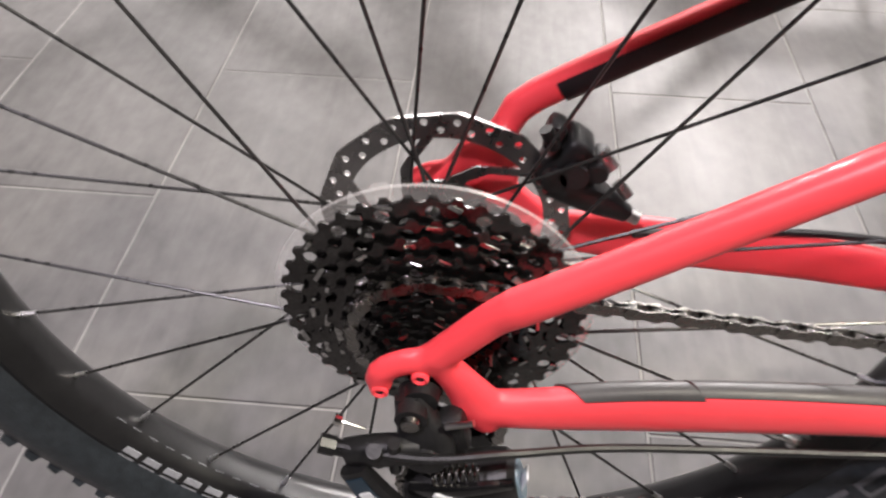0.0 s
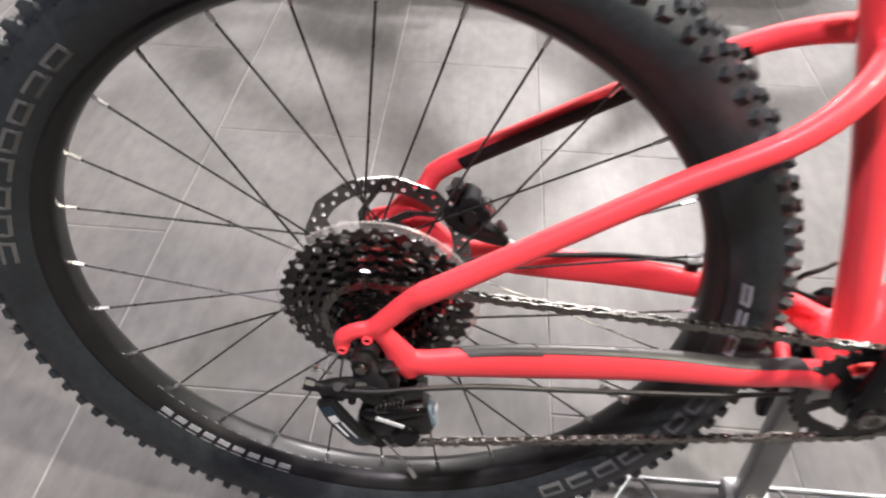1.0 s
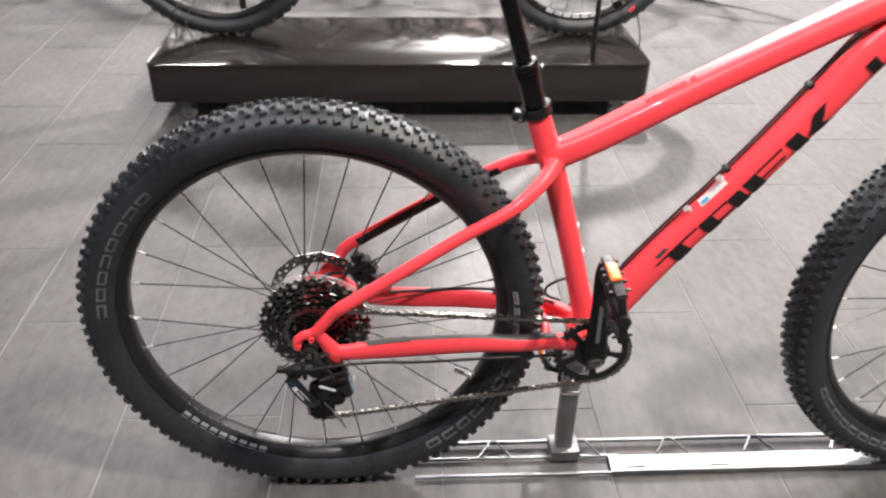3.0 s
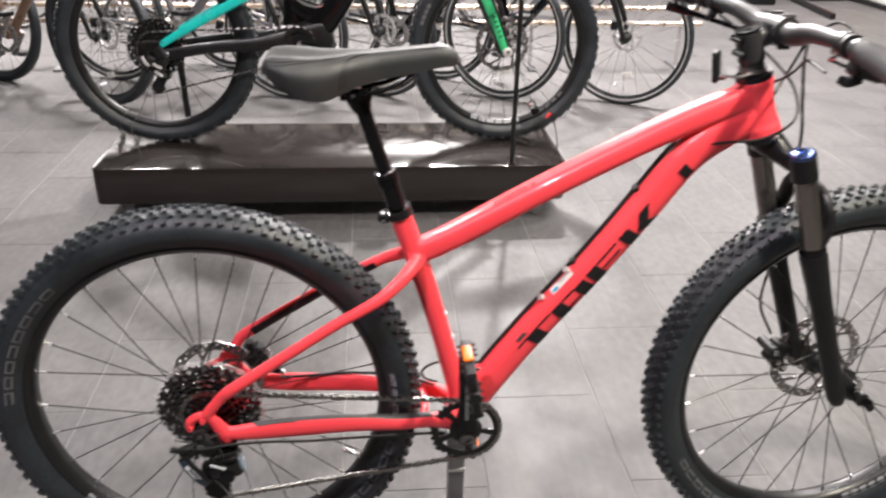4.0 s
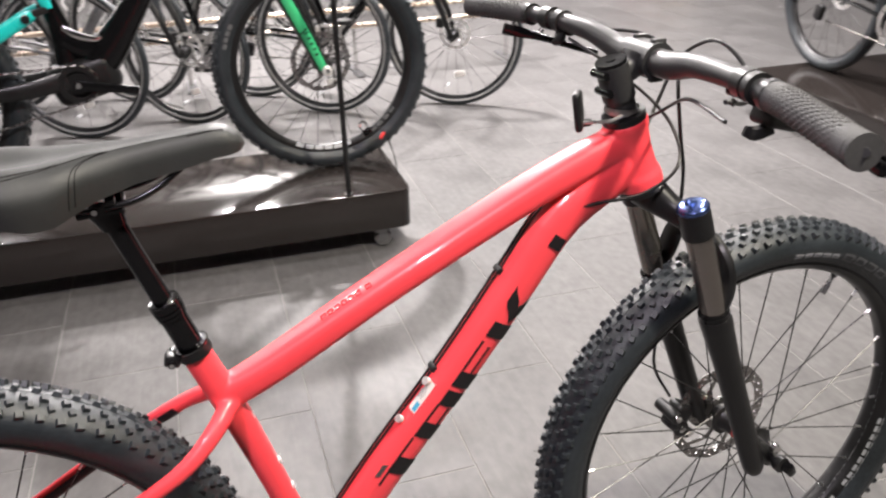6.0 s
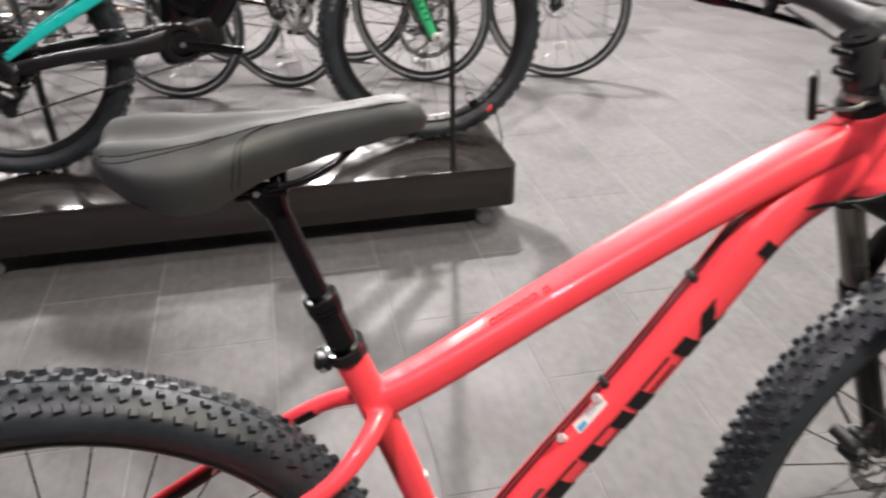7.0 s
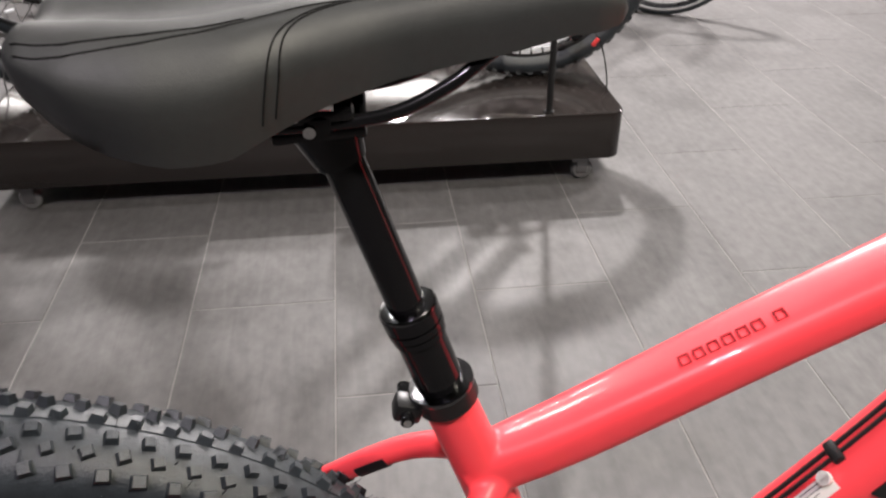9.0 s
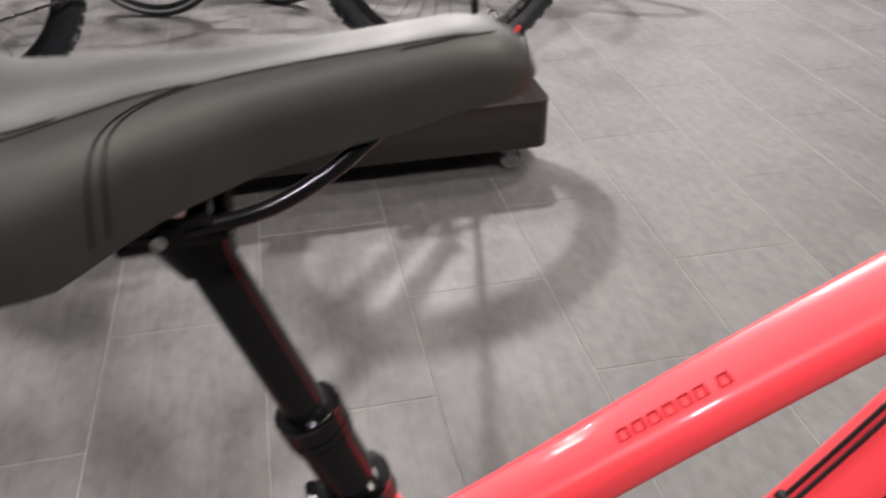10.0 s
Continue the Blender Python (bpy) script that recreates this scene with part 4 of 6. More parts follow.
sp = part("seatpost", rod(along(0.07), along(0.190), 0.0113, 24), BLACKGLOSS, bike, "glossy black dropper seatpost")
part("outer_tube", rod(along(0.0), along(0.066), 0.0152, 24), BLACKGLOSS, sp, "", m=Matrix.Identity(4))
col = Geo()
for d0, d1, r in ((0.052, 0.056, 0.0166), (0.0575, 0.062, 0.0175), (0.0635, 0.072, 0.0178)):
    col.join(rod(along(d0), along(d1), r, 28))
part("post_collar", col, BLACKGLOSS, sp, "ringed black collar", m=Matrix.Identity(4))
part("collar_lip", sweep([(*along(0.072), 0.0176, 0.0176), (*along(0.0745), 0.0168, 0.0168), (*along(0.0755), 0.0125, 0.0125)], 4, 28), LIPSHEEN, sp, "collar lip with sheen put into its colour", m=Matrix.Identity(4))
cb = rod(along(-0.004), along(0.009), 0.0205, 28)
cb.join(rbox((0.018, 0.016, 0.014), 0.003, 2, at(0.3120, -0.006, 0.6805, 0, 16, 0)))
sc = part("seat_clamp", cb, BLACKSATIN, bike, "satin black seatpost clamp")
part("clamp_lip", sweep([(*along(0.008), 0.0212, 0.0212), (*along(0.0105), 0.0212, 0.0212), (*along(0.0115), 0.0200, 0.0200), (*along(0.0117), 0.0155, 0.0155)], 6, 28), LIPSHEEN, sc, "clamp lip with sheen put into its colour", m=Matrix.Identity(4))
part("clamp_bolt", rod((0.3110, -0.019, 0.680), (0.3110, 0.014, 0.680), 0.0045, 14), BLACKGLOSS, sc, "", m=Matrix.Identity(4))
part("clamp_screw", rod((0.3110, -0.0200, 0.680), (0.3110, -0.0185, 0.680), 0.0026, 12), CHROME, sc, "", m=Matrix.Identity(4))

SX0, SX1 = 0.144, 0.424


def saddle_section(u, v):
    """A point of the saddle's skin: u from tail to nose, v from -1 (near edge) over the top to 1."""
    w = float(np.interp(u, [0, 0.012, 0.04, 0.12, 0.22, 0.34, 0.46, 0.58, 0.72, 0.86, 0.94, 0.98, 1], [0.020, 0.037, 0.052, 0.066, 0.069, 0.060, 0.042, 0.0295, 0.0240, 0.0225, 0.0205, 0.0150, 0.004]))
    top = float(np.interp(u, [0, 0.02, 0.05, 0.15, 0.3, 0.55, 0.75, 0.88, 0.94, 0.98, 1], [0.921, 0.932, 0.937, 0.937, 0.9345, 0.937, 0.942, 0.945, 0.943, 0.935, 0.924]))
    depth = float(np.interp(u, [0, 0.03, 0.08, 0.16, 0.25, 0.33, 0.40, 0.48, 0.6, 0.8, 0.94, 0.98, 1], [0.012, 0.026, 0.041, 0.053, 0.059, 0.058, 0.051, 0.044, 0.038, 0.034, 0.027, 0.017, 0.003]))
    s = abs(v)
    q = s * math.pi / 2
    y = w * math.sin(q) ** 0.80 * (1 - 0.16 * max(0.0, s - 0.72) / 0.28)
    z = top - depth * (1 - math.cos(q) ** 0.86) * (0.35 + 0.65 * s)
    rear = float(np.interp(u, [0, 0.08, 0.2, 0.34, 0.45], [0.6, 1.0, 1.0, 0.35, 0.0]))
    dip = 0.012 * rear * math.exp(-(y / 0.024) ** 2) + 0.003 * math.exp(-(y / 0.011) ** 2) * float(np.interp(u, [0.2, 0.4, 0.75, 0.9], [0, 1.0, 0.8, 0]))
    return (SX0 + (SX1 - SX0) * u, math.copysign(y, v), z - dip + 0.0015 * rear * (s > 0) * math.exp(-((s - 0.33) / 0.16) ** 2))


def saddle_geo():
    nu, nv = 46, 40
    g = Geo()
    v = [saddle_section(0.5 - 0.5 * math.cos(math.pi * i / nu), -1 + 2 * k / nv) for i in range(nu + 1) for k in range(nv + 1)]
    W = nv + 1
    f = [(i * W + k, i * W + k + 1, (i + 1) * W + k + 1, (i + 1) * W + k) for i in range(nu) for k in range(nv)]
    f += [(i * W, (i + 1) * W, (i + 1) * W + nv, i * W + nv) for i in range(nu)]
    f += [tuple(range(W - 1, -1, -1)), tuple(nu * W + k for k in range(W))]
    return g.add(v, f)


sad = part("saddle", saddle_geo(), SADDLE, bike, "matt dark grey saddle with fine printed lines", sharp=70)


def saddle_line(pts, r=0.0005):
    return pipe([saddle_section(u, v) for u, v in spline(pts, 40)], r, 80, 6)


for pts_ in ([(0.045, -0.56), (0.14, -0.46), (0.26, -0.36), (0.37, -0.30)], [(0.05, -0.66), (0.14, -0.53), (0.27, -0.40), (0.42, -0.30), (0.52, -0.26)], [(0.54, -0.28), (0.47, -0.38), (0.43, -0.52), (0.415, -0.80), (0.405, -0.95)],
            [(0.53, -0.26), (0.455, -0.38), (0.415, -0.52), (0.395, -0.80), (0.385, -0.95)], [(0.54, -0.28), (0.66, -0.26), (0.8, -0.30), (0.9, -0.34)], [(0.80, -0.38), (0.88, -0.36), (0.93, -0.28)]):
    part("print_line", saddle_line(pts_), SADDLELINE, sad, "thin dark printed line")
for s in (-1, 1):
    part("saddle_rail", pipe([(0.178, 0.018 * s, 0.912), (0.200, 0.021 * s, 0.888), (0.235, 0.022 * s, 0.879), (0.300, 0.022 * s, 0.881), (0.335, 0.018 * s, 0.893), (0.365, 0.012 * s, 0.912), (0.395, 0.006 * s, 0.920)], 0.0036, 36, 12), BLACKGLOSS, sad, "black steel saddle rail")
hd = rbox((0.046, 0.044, 0.008), 0.0025, 2, at(0.274, 0, 0.8735, 0, -4, 0)).join(rbox((0.036, 0.054, 0.008), 0.0025, 2, at(0.273, 0, 0.8845, 0, -4, 0)))
hd.join(sweep([(0.283, 0, 0.850, 0.014, 0.014), (0.276, 0, 0.870, 0.015, 0.019)], 4, 16)).join(rod((0.254, 0, 0.8715), (0.297, 0, 0.875), 0.0055, 12))
ph = part("post_head", hd, BLACKGLOSS, sp, "black saddle clamp head", m=Matrix.Identity(4))
for e in (-1, 1):
    for x in (0.257, 0.294):
        part("clamp_rod", rod((x, 0.008 * e, 0.866), (x, 0.008 * e, 0.891), 0.0032, 10), BLACKGLOSS, sp, "", m=Matrix.Identity(4))
    part("clamp_boss", rod((0.275, 0.018 * e, 0.8795), (0.275, 0.027 * e, 0.8795), 0.0055, 16), BLACKGLOSS, sp, "", m=Matrix.Identity(4))
part("cross_bolt", rod((0.262, -0.0250, 0.8915), (0.282, -0.0250, 0.8905), 0.0040, 14), CHROME, sp, "bright steel clamp bolt", m=Matrix.Identity(4))
for x, y, z, r in ((0.264, -0.0285, 0.8845, 0.0018), (0.270, -0.0285, 0.8775, 0.0030)):
    part("head_bolt", rod((x, y, z), (x, y + 0.004, z), r, 12), CHROME, sp, "", m=Matrix.Identity(4))

# fork, stem and bar: all turn with the steering
stx = STEER
LEG = 0.065


def leg_at(d, y, back=0.0):
    """A point on a fork leg, d metres down from the crown's top."""
    p = Vector((0.926 + max(0.0, d - 0.17) * 0.05, y, 0.797)) - stx * d
    return (p.x - back, p.y, p.z)


fk = Geo()
crown = [leg_at(0.022, -LEG), leg_at(0.014, -LEG * 0.6, 0.012), leg_at(-0.006, 0, 0.024), leg_at(0.014, LEG * 0.6, 0.012), leg_at(0.022, LEG)]
fk.join(sweep([(*p, r, r2) for p, r, r2 in zip(crown, (0.017, 0.016, 0.024, 0.016, 0.017), (0.017, 0.014, 0.017, 0.014, 0.017))], 24, 16, ref=(0, 0, 1), power=2.6))
for s in (-1, 1):
    fk.join(rod(leg_at(0.005, LEG * s), leg_at(0.042, LEG * s), 0.0200, 24))
fk = part("fork_crown", Geo().join(fk, ROT), BLACKSATIN, bike, "satin black suspension fork crown")
for s in (-1, 1):
    part("stanchion", Geo().join(rod(leg_at(0.03, LEG * s), leg_at(0.18, LEG * s), 0.0170, 24), ROT), STANCHION, fk, "bronze grey polished stanchion", m=Matrix.Identity(4))
low = Geo()
for s in (-1, 1):
    P = [(0.172, 0.0212), (0.180, 0.0220), (0.21, 0.0205), (0.27, 0.0182), (0.38, 0.0170), (0.445, 0.0165), (0.477, 0.0155), (0.485, 0.011)]
    low.join(sweep([(*leg_at(d, LEG * s), r, r) for d, r in P], 30, 20))
    low.join(sweep([(*leg_at(0.415, LEG * s), 0.010, 0.014), (*leg_at(0.445, LEG * s, -0.018), 0.010, 0.015), (*leg_at(0.468, LEG * s, -0.030), 0.009, 0.013), (*leg_at(0.477, LEG * s, -0.036), 0.006, 0.008)], 8, 12, power=3))
low.join(sweep([(*leg_at(0.185, -LEG, 0.014), 0.010, 0.016), (*leg_at(0.13, -LEG * 0.98, -0.028), 0.008, 0.016), (*leg_at(0.088, -LEG * 0.7, -0.042), 0.008, 0.014), (*leg_at(0.07, 0, -0.044), 0.008, 0.012), (*leg_at(0.088, LEG * 0.7, -0.042), 0.008, 0.014), (*leg_at(0.13, LEG * 0.98, -0.028), 0.008, 0.016), (*leg_at(0.185, LEG, 0.014), 0.010, 0.016)], 40, 12, ref=(0.9, 0, 0.4), power=2.5))
lw = part("fork_lower", Geo().join(low, ROT), BLACKSATIN, bike, "satin black fork lower with arch")
for s in (-1, 1):
    part("wiper_seal", Geo().join(rod(leg_at(0.165, LEG * s), leg_at(0.173, LEG * s), 0.0205, 24).join(rod(leg_at(0.162, LEG * s), leg_at(0.166, LEG * s), 0.0185, 24)), ROT), BLACKGLOSS, fk, "", m=Matrix.Identity(4))
knob = Geo().join(sweep([(*leg_at(0.005, -LEG), 0.0195, 0.0195), (*leg_at(0.0025, -LEG), 0.0200, 0.0200), (*leg_at(-0.001, -LEG), 0.0185, 0.0185), (*leg_at(-0.0035, -LEG), 0.012, 0.012)], 8, 24))
knob.join(rbox((0.042, 0.009, 0.007), 0.0025, 2, at(0.9270, -LEG, 0.8005, 0, 18, 25)))
part("lockout_dial", Geo().join(knob, ROT), BLUEANO, fk, "blue anodised adjuster dial", m=Matrix.Identity(4))
part("top_cap", Geo().join(sweep([(*leg_at(0.005, LEG), 0.0195, 0.0195), (*leg_at(0.001, LEG), 0.017, 0.017)], 2, 24), ROT), BLACKGLOSS, fk, "", m=Matrix.Identity(4))
part("thru_axle", Geo().join(rod((FX, -0.085, FZ), (FX, 0.08, FZ), 0.008, 16).join(rod((FX, -0.092, FZ), (FX, -0.082, FZ), 0.0125, 18)), ROT), BLACKSATIN, lw, "", m=Matrix.Identity(4))
part("axle_lever", Geo().join(sweep([(FX, -0.090, FZ, 0.004, 0.007), (FX + 0.008, -0.095, FZ - 0.004, 0.005, 0.009), (FX + 0.018, -0.095, FZ - 0.018, 0.004, 0.007)], 8, 10, power=3), ROT), BLACKGLOSS, lw, "black quick-release lever", m=Matrix.Identity(4))
part("dropout_bolt", Geo().join(rod((FX - 0.006, -0.083, FZ + 0.024), (FX - 0.006, -0.074, FZ + 0.024), 0.0075, 14), ROT), CHROME, lw, "steel bolt head", m=Matrix.Identity(4))
fcal = rbox((0.034, 0.030, 0.046), 0.007, 3, at(1.042, 0.060, 0.370, 0, 25, 0)).join(rbox((0.024, 0.024, 0.030), 0.005, 2, at(1.066, 0.062, 0.404, 0, 10, 0))).join(rod((1.026, 0.038, 0.380), (1.026, 0.086, 0.380), 0.010, 16)).join(rod((1.050, 0.038, 0.346), (1.050, 0.086, 0.346), 0.009, 16)).join(rod((1.034, 0.036, 0.360), (1.034, 0.05, 0.360), 0.013, 18))
fc = part("front_caliper", Geo().join(fcal, ROT), BLACKSATIN, bike, "black front brake caliper")
for x, z in ((1.026, 0.382), (1.050, 0.348), (1.070, 0.412), (1.034, 0.360)):
    part("caliper_bolt", Geo().join(rod((x, 0.033, z), (x, 0.037, z), 0.0055, 12), ROT), CHROME, fc, "", m=Matrix.Identity(4))

part("headset_cover", rod(tuple(HEAD_T), tuple(HEAD_T + stx * 0.008), 0.0265, 28), BLACKSATIN, bike, "black headset cover")
part("headset_cover", rod(tuple(HEAD_B - stx * 0.002), tuple(HEAD_B - stx * 0.010), 0.0285, 28), BLACKSATIN, bike, "black headset cover")
ST = HEAD_T + stx * 0.055
stem = Geo()
stem.join(rod(tuple(HEAD_T + stx * 0.007), tuple(HEAD_T + stx * 0.030), 0.0172, 24)).join(rod(tuple(HEAD_T + stx * 0.029), tuple(HEAD_T + stx * 0.072), 0.0195, 24))
BAR = Vector((0.889, 0, 0.966))
stem.join(sweep([(*(ST + stx * 0.002), 0.017, 0.018), (*((ST + BAR) / 2), 0.014, 0.014), (*(BAR - Vector((0.010, 0, 0))), 0.022, 0.018)], 8, 16, power=3))
stem.join(rod((BAR.x, -0.026, BAR.z), (BAR.x, 0.026, BAR.z), 0.0215, 24))
for z in (-1, 1):
    for y in (-0.017, 0.017):
        stem.join(rbox((0.018, 0.009, 0.010), 0.002, 2, at(BAR.x + 0.004, y, BAR.z + 0.020 * z)))
stm = part("stem", Geo().join(stem, ROT), BARBLACK, bike, "short satin black stem")
part("stem_cap", Geo().join(rod(tuple(HEAD_T + stx * 0.072), tuple(HEAD_T + stx * 0.0765), 0.0185, 24).join(rod(tuple(HEAD_T + stx * 0.0765), tuple(HEAD_T + stx * 0.0775), 0.006, 14)), ROT), BLACKGLOSS, stm, "", m=Matrix.Identity(4))
for z in (0.038, 0.06):
    p = HEAD_T + stx * z + Vector((-0.018, 0, 0))
    part("pinch_bolt", Geo().join(rod((p.x, -0.014, p.z), (p.x, 0.014, p.z), 0.005, 12), ROT), BLACKGLOSS, stm, "", m=Matrix.Identity(4))


def bar_at(y):
    a = abs(y)
    x = float(np.interp(a, [0, 0.05, 0.11, 0.2, 0.28, 0.39], [BAR.x, BAR.x - 0.001, 0.880, 0.868, 0.853, 0.822]))
    z = float(np.interp(a, [0, 0.05, 0.12, 0.2, 0.28, 0.39], [BAR.z, BAR.z + 0.001, 0.9815, 0.9835, 0.9830, 0.9790]))
    return (x + 0.043 * y, y, z)


ys = [-0.385, -0.32, -0.26, -0.2, -0.15, -0.11, -0.08, -0.05, 0, 0.05, 0.08, 0.11, 0.15, 0.2, 0.26, 0.32, 0.385]
part("handlebar", Geo().join(sweep([(*bar_at(y), *([float(np.interp(abs(y), [0, 0.05, 0.13, 0.2], [0.0159, 0.0159, 0.0125, 0.0111]))] * 2)) for y in ys], 60, 16, ref=(0, 0, 1)), ROT), BARBLACK, bike, "satin black riser handlebar")
for s in (-1, 1):
    gr = sweep([(*bar_at(s * y), r, r) for y, r in ((0.252, 0.0148), (0.262, 0.0144), (0.3, 0.0140), (0.36, 0.0142), (0.383, 0.0148))], 20, 20, ref=(0, 0, 1))
    for i in range(26):
        for k in range(14):
            y = 0.268 + i * 0.0041
            q = 2 * math.pi * (k + 0.5 * (i % 2)) / 14
            c = Vector(bar_at(s * y))
            o = Vector((math.cos(q), 0, math.sin(q)))
            gr.join(rbox((0.0045, 0.0028, 0.0012), 0.0004, 1), Matrix.Translation(c + o * 0.0142) @ o.to_track_quat("Z", "Y").to_matrix().to_4x4()) if i < 24 else None
    gp = part("grip", Geo().join(gr, ROT), GRIPRUBBER, bike, "black rubber grip with diamond knurl", sharp=40)
    ec = Vector(bar_at(s * 0.383))
    part("grip_end", Geo().join(rod(tuple(ec), (ec.x - 0.0015, ec.y + s * 0.006, ec.z), 0.0150, 24).join(rod((ec.x, ec.y + s * 0.005, ec.z), (ec.x - 0.0015, ec.y + s * 0.0065, ec.z), 0.004, 12)), ROT), GRIPRUBBER, gp, "", m=Matrix.Identity(4))
    lc = Vector(bar_at(s * 0.245))
    part("lock_collar", Geo().join(rod(tuple(lc), bar_at(s * 0.253), 0.0152, 20), ROT), ALLOYBLACK, gp, "", m=Matrix.Identity(4))
    # brake lever
    b = Vector(bar_at(s * 0.205))
    lv = rod(bar_at(s * 0.198), bar_at(s * 0.214), 0.0155, 20)
    lv.join(sweep([(b.x + 0.012, b.y - s * 0.035, b.z - 0.012, 0.008, 0.008), (b.x + 0.022, b.y + s * 0.01, b.z - 0.014, 0.010, 0.010), (b.x + 0.034, b.y + s * 0.035, b.z - 0.018, 0.008, 0.008)], 10, 14, power=2.5, ref=(0, 0, 1)))
    bl = part("brake_lever_body", Geo().join(lv, ROT), BLACKSATIN, bike, "black hydraulic brake lever body")
    bb_ = sweep([(b.x + 0.032, b.y + s * 0.03, b.z - 0.020, 0.004, 0.008), (b.x + 0.036, b.y + s * 0.058, b.z - 0.030, 0.003, 0.0065), (b.x + 0.038, b.y + s * 0.102, b.z - 0.042, 0.003, 0.007), (b.x + 0.030, b.y + s * 0.132, b.z - 0.046, 0.004, 0.007), (b.x + 0.033, b.y + s * 0.139, b.z - 0.047, 0.003, 0.006)], 22, 12, ref=(1, 0, 0), power=3)
    if s > 0:
        bb_ = sweep([(0.812, 0.262, 0.957, 0.004, 0.008), (0.835, 0.258, 0.951, 0.004, 0.008), (0.862, 0.235, 0.945, 0.003, 0.005), (0.905, 0.155, 0.937, 0.003, 0.004)], 18, 12, ref=(0.4, 0.8, 0), power=3)
    part("lever_blade", bb_ if s > 0 else Geo().join(bb_, ROT), BLACKGLOSS, bl, "black brake lever blade", m=Matrix.Identity(4))
    part("clamp_bolt", Geo().join(rod((b.x - 0.012, b.y, b.z - 0.014), (b.x - 0.016, b.y, b.z - 0.018), 0.0035, 12), ROT), CHROME, bl, "", m=Matrix.Identity(4))
b = Vector(bar_at(-0.222))
sh = rod(bar_at(-0.218), bar_at(-0.228), 0.0155, 20).join(rbox((0.038, 0.034, 0.020), 0.006, 3, at(b.x + 0.022, b.y - 0.006, b.z - 0.028, 0, 15, 0))).join(sweep([(b.x + 0.014, b.y - 0.012, b.z - 0.036, 0.004, 0.006), (b.x + 0.000, b.y - 0.006, b.z - 0.041, 0.004, 0.007), (b.x - 0.010, b.y - 0.002, b.z - 0.038, 0.003, 0.005)], 8, 10, power=3))
part("shifter", Geo().join(sh, ROT), BLACKPLASTIC, bike, "black trigger shifter")
b = Vector(bar_at(0.18))
dr = rod(bar_at(0.172), bar_at(0.186), 0.0150, 20).join(sweep([(b.x, b.y, b.z - 0.016, 0.008, 0.006), (b.x - 0.006, b.y - 0.008, b.z - 0.022, 0.008, 0.005), (b.x - 0.014, b.y - 0.012, b.z - 0.026, 0.007, 0.004)], 8, 10, power=3))
part("dropper_remote", Geo().join(dr, ROT), BLACKPLASTIC, bike, "black dropper post lever")

# hoses and cables round the head tube
for nm, pts_, r in (("brake_hose", [(0.878, -0.170, 0.962), (0.945, -0.115, 0.940), (0.990, -0.055, 0.950), (0.993, 0.0, 0.973), (0.991, 0.040, 0.968), (0.985, 0.085, 0.935), (0.960, 0.085, 0.880), (0.910, 0.050, 0.830), (0.84, 0.026, 0.795)], 0.0025),
                    ("shift_cable", [(0.855, -0.205, 0.955), (0.872, -0.13, 0.952), (0.905, -0.055, 0.930), (0.925, 0.0, 0.905), (0.918, 0.028, 0.885), (0.875, 0.034, 0.872)], 0.0022),
                    ("brake_hose", [(0.885, 0.165, 0.968), (0.945, 0.12, 0.968), (0.965, 0.06, 0.95), (0.955, 0.03, 0.91), (0.965, 0.028, 0.85), (0.976, 0.03, 0.80), (0.990, 0.05, 0.72), (0.995, 0.065, 0.65), (1.005, 0.082, 0.56), (1.0, 0.085, 0.46), (1.026, 0.07, 0.40)], 0.0025),
                    ("dropper_cable", [(0.86, 0.15, 0.962), (0.90, 0.09, 0.93), (0.935, 0.02, 0.885), (0.925, -0.034, 0.845), (0.88, -0.040, 0.815), (0.83, -0.028, 0.805), (0.80, -0.022, 0.80)], 0.0022)):
    part(nm, pipe(pts_, r, 40, 8, ref=(0.3, 0.9, 0.2)), BLACKPLASTIC, bike, "thin black cable")
DTR = rings(DOWN_TUBE, 40)
for y, r, d in ((0.006, 0.0019, 0.0020), (-0.001, 0.0017, 0.0018)):
    run = [tuple(DTR[i][0] + DTR[i][2] * (DTR[i][4] + d) + np.array((0, y, 0))) for i in (5, 9, 13, 17, 21, 25, 29)]
    part("down_tube_cable", pipe(run + [(0.755, y, 0.790), (0.79, y, 0.815)], r, 48, 8), BLACKPLASTIC, bike, "black cable along the down tube")
for i in (19, 28):
    c = DTR[i][0] + DTR[i][2] * (DTR[i][4] + 0.002)
    part("cable_clip", rbox((0.009, 0.018, 0.007), 0.002, 2, at(c[0], 0.002, c[2], 0, -52, 0)), BLACKPLASTIC, bike, "black plastic cable clip")

# reflector bracket on the steerer
rb_ = rbox((0.009, 0.026, 0.046), 0.004, 3, at(0.803, -0.004, 0.914, 0, -8, -35)).join(rbox((0.016, 0.010, 0.009), 0.003, 2, at(0.812, -0.004, 0.899)))
rbk = part("reflector_bracket", rb_, BLACKPLASTIC, bike, "black plastic bracket strapped to the steerer")
part("bracket_band", Geo().join(lathe([(0.0205, -0.004), (0.0212, 0), (0.0205, 0.004), (0.0195, 0)], 28, closed=True), Matrix.Translation(HEAD_T + stx * 0.014) @ Matrix.Rotation(radians(90), 4, "X")).join(pipe([(0.806, -0.006, 0.900), (0.832, -0.023, 0.904), (0.85, -0.022, 0.908)], 0.0022, 8, 8)), STEEL, rbk, "", m=Matrix.Identity(4))

# ---- floor rail and post of the display stand ----
rail = thing("floor_rail", pose(0.6, 0, 0), "galvanised steel wire rail lying on the floor under the bike", "bike rack")
def rl(name, g, mtl, label=""):
    return part(name, g, mtl, rail, label, m=at(-0.6, 0, 0))


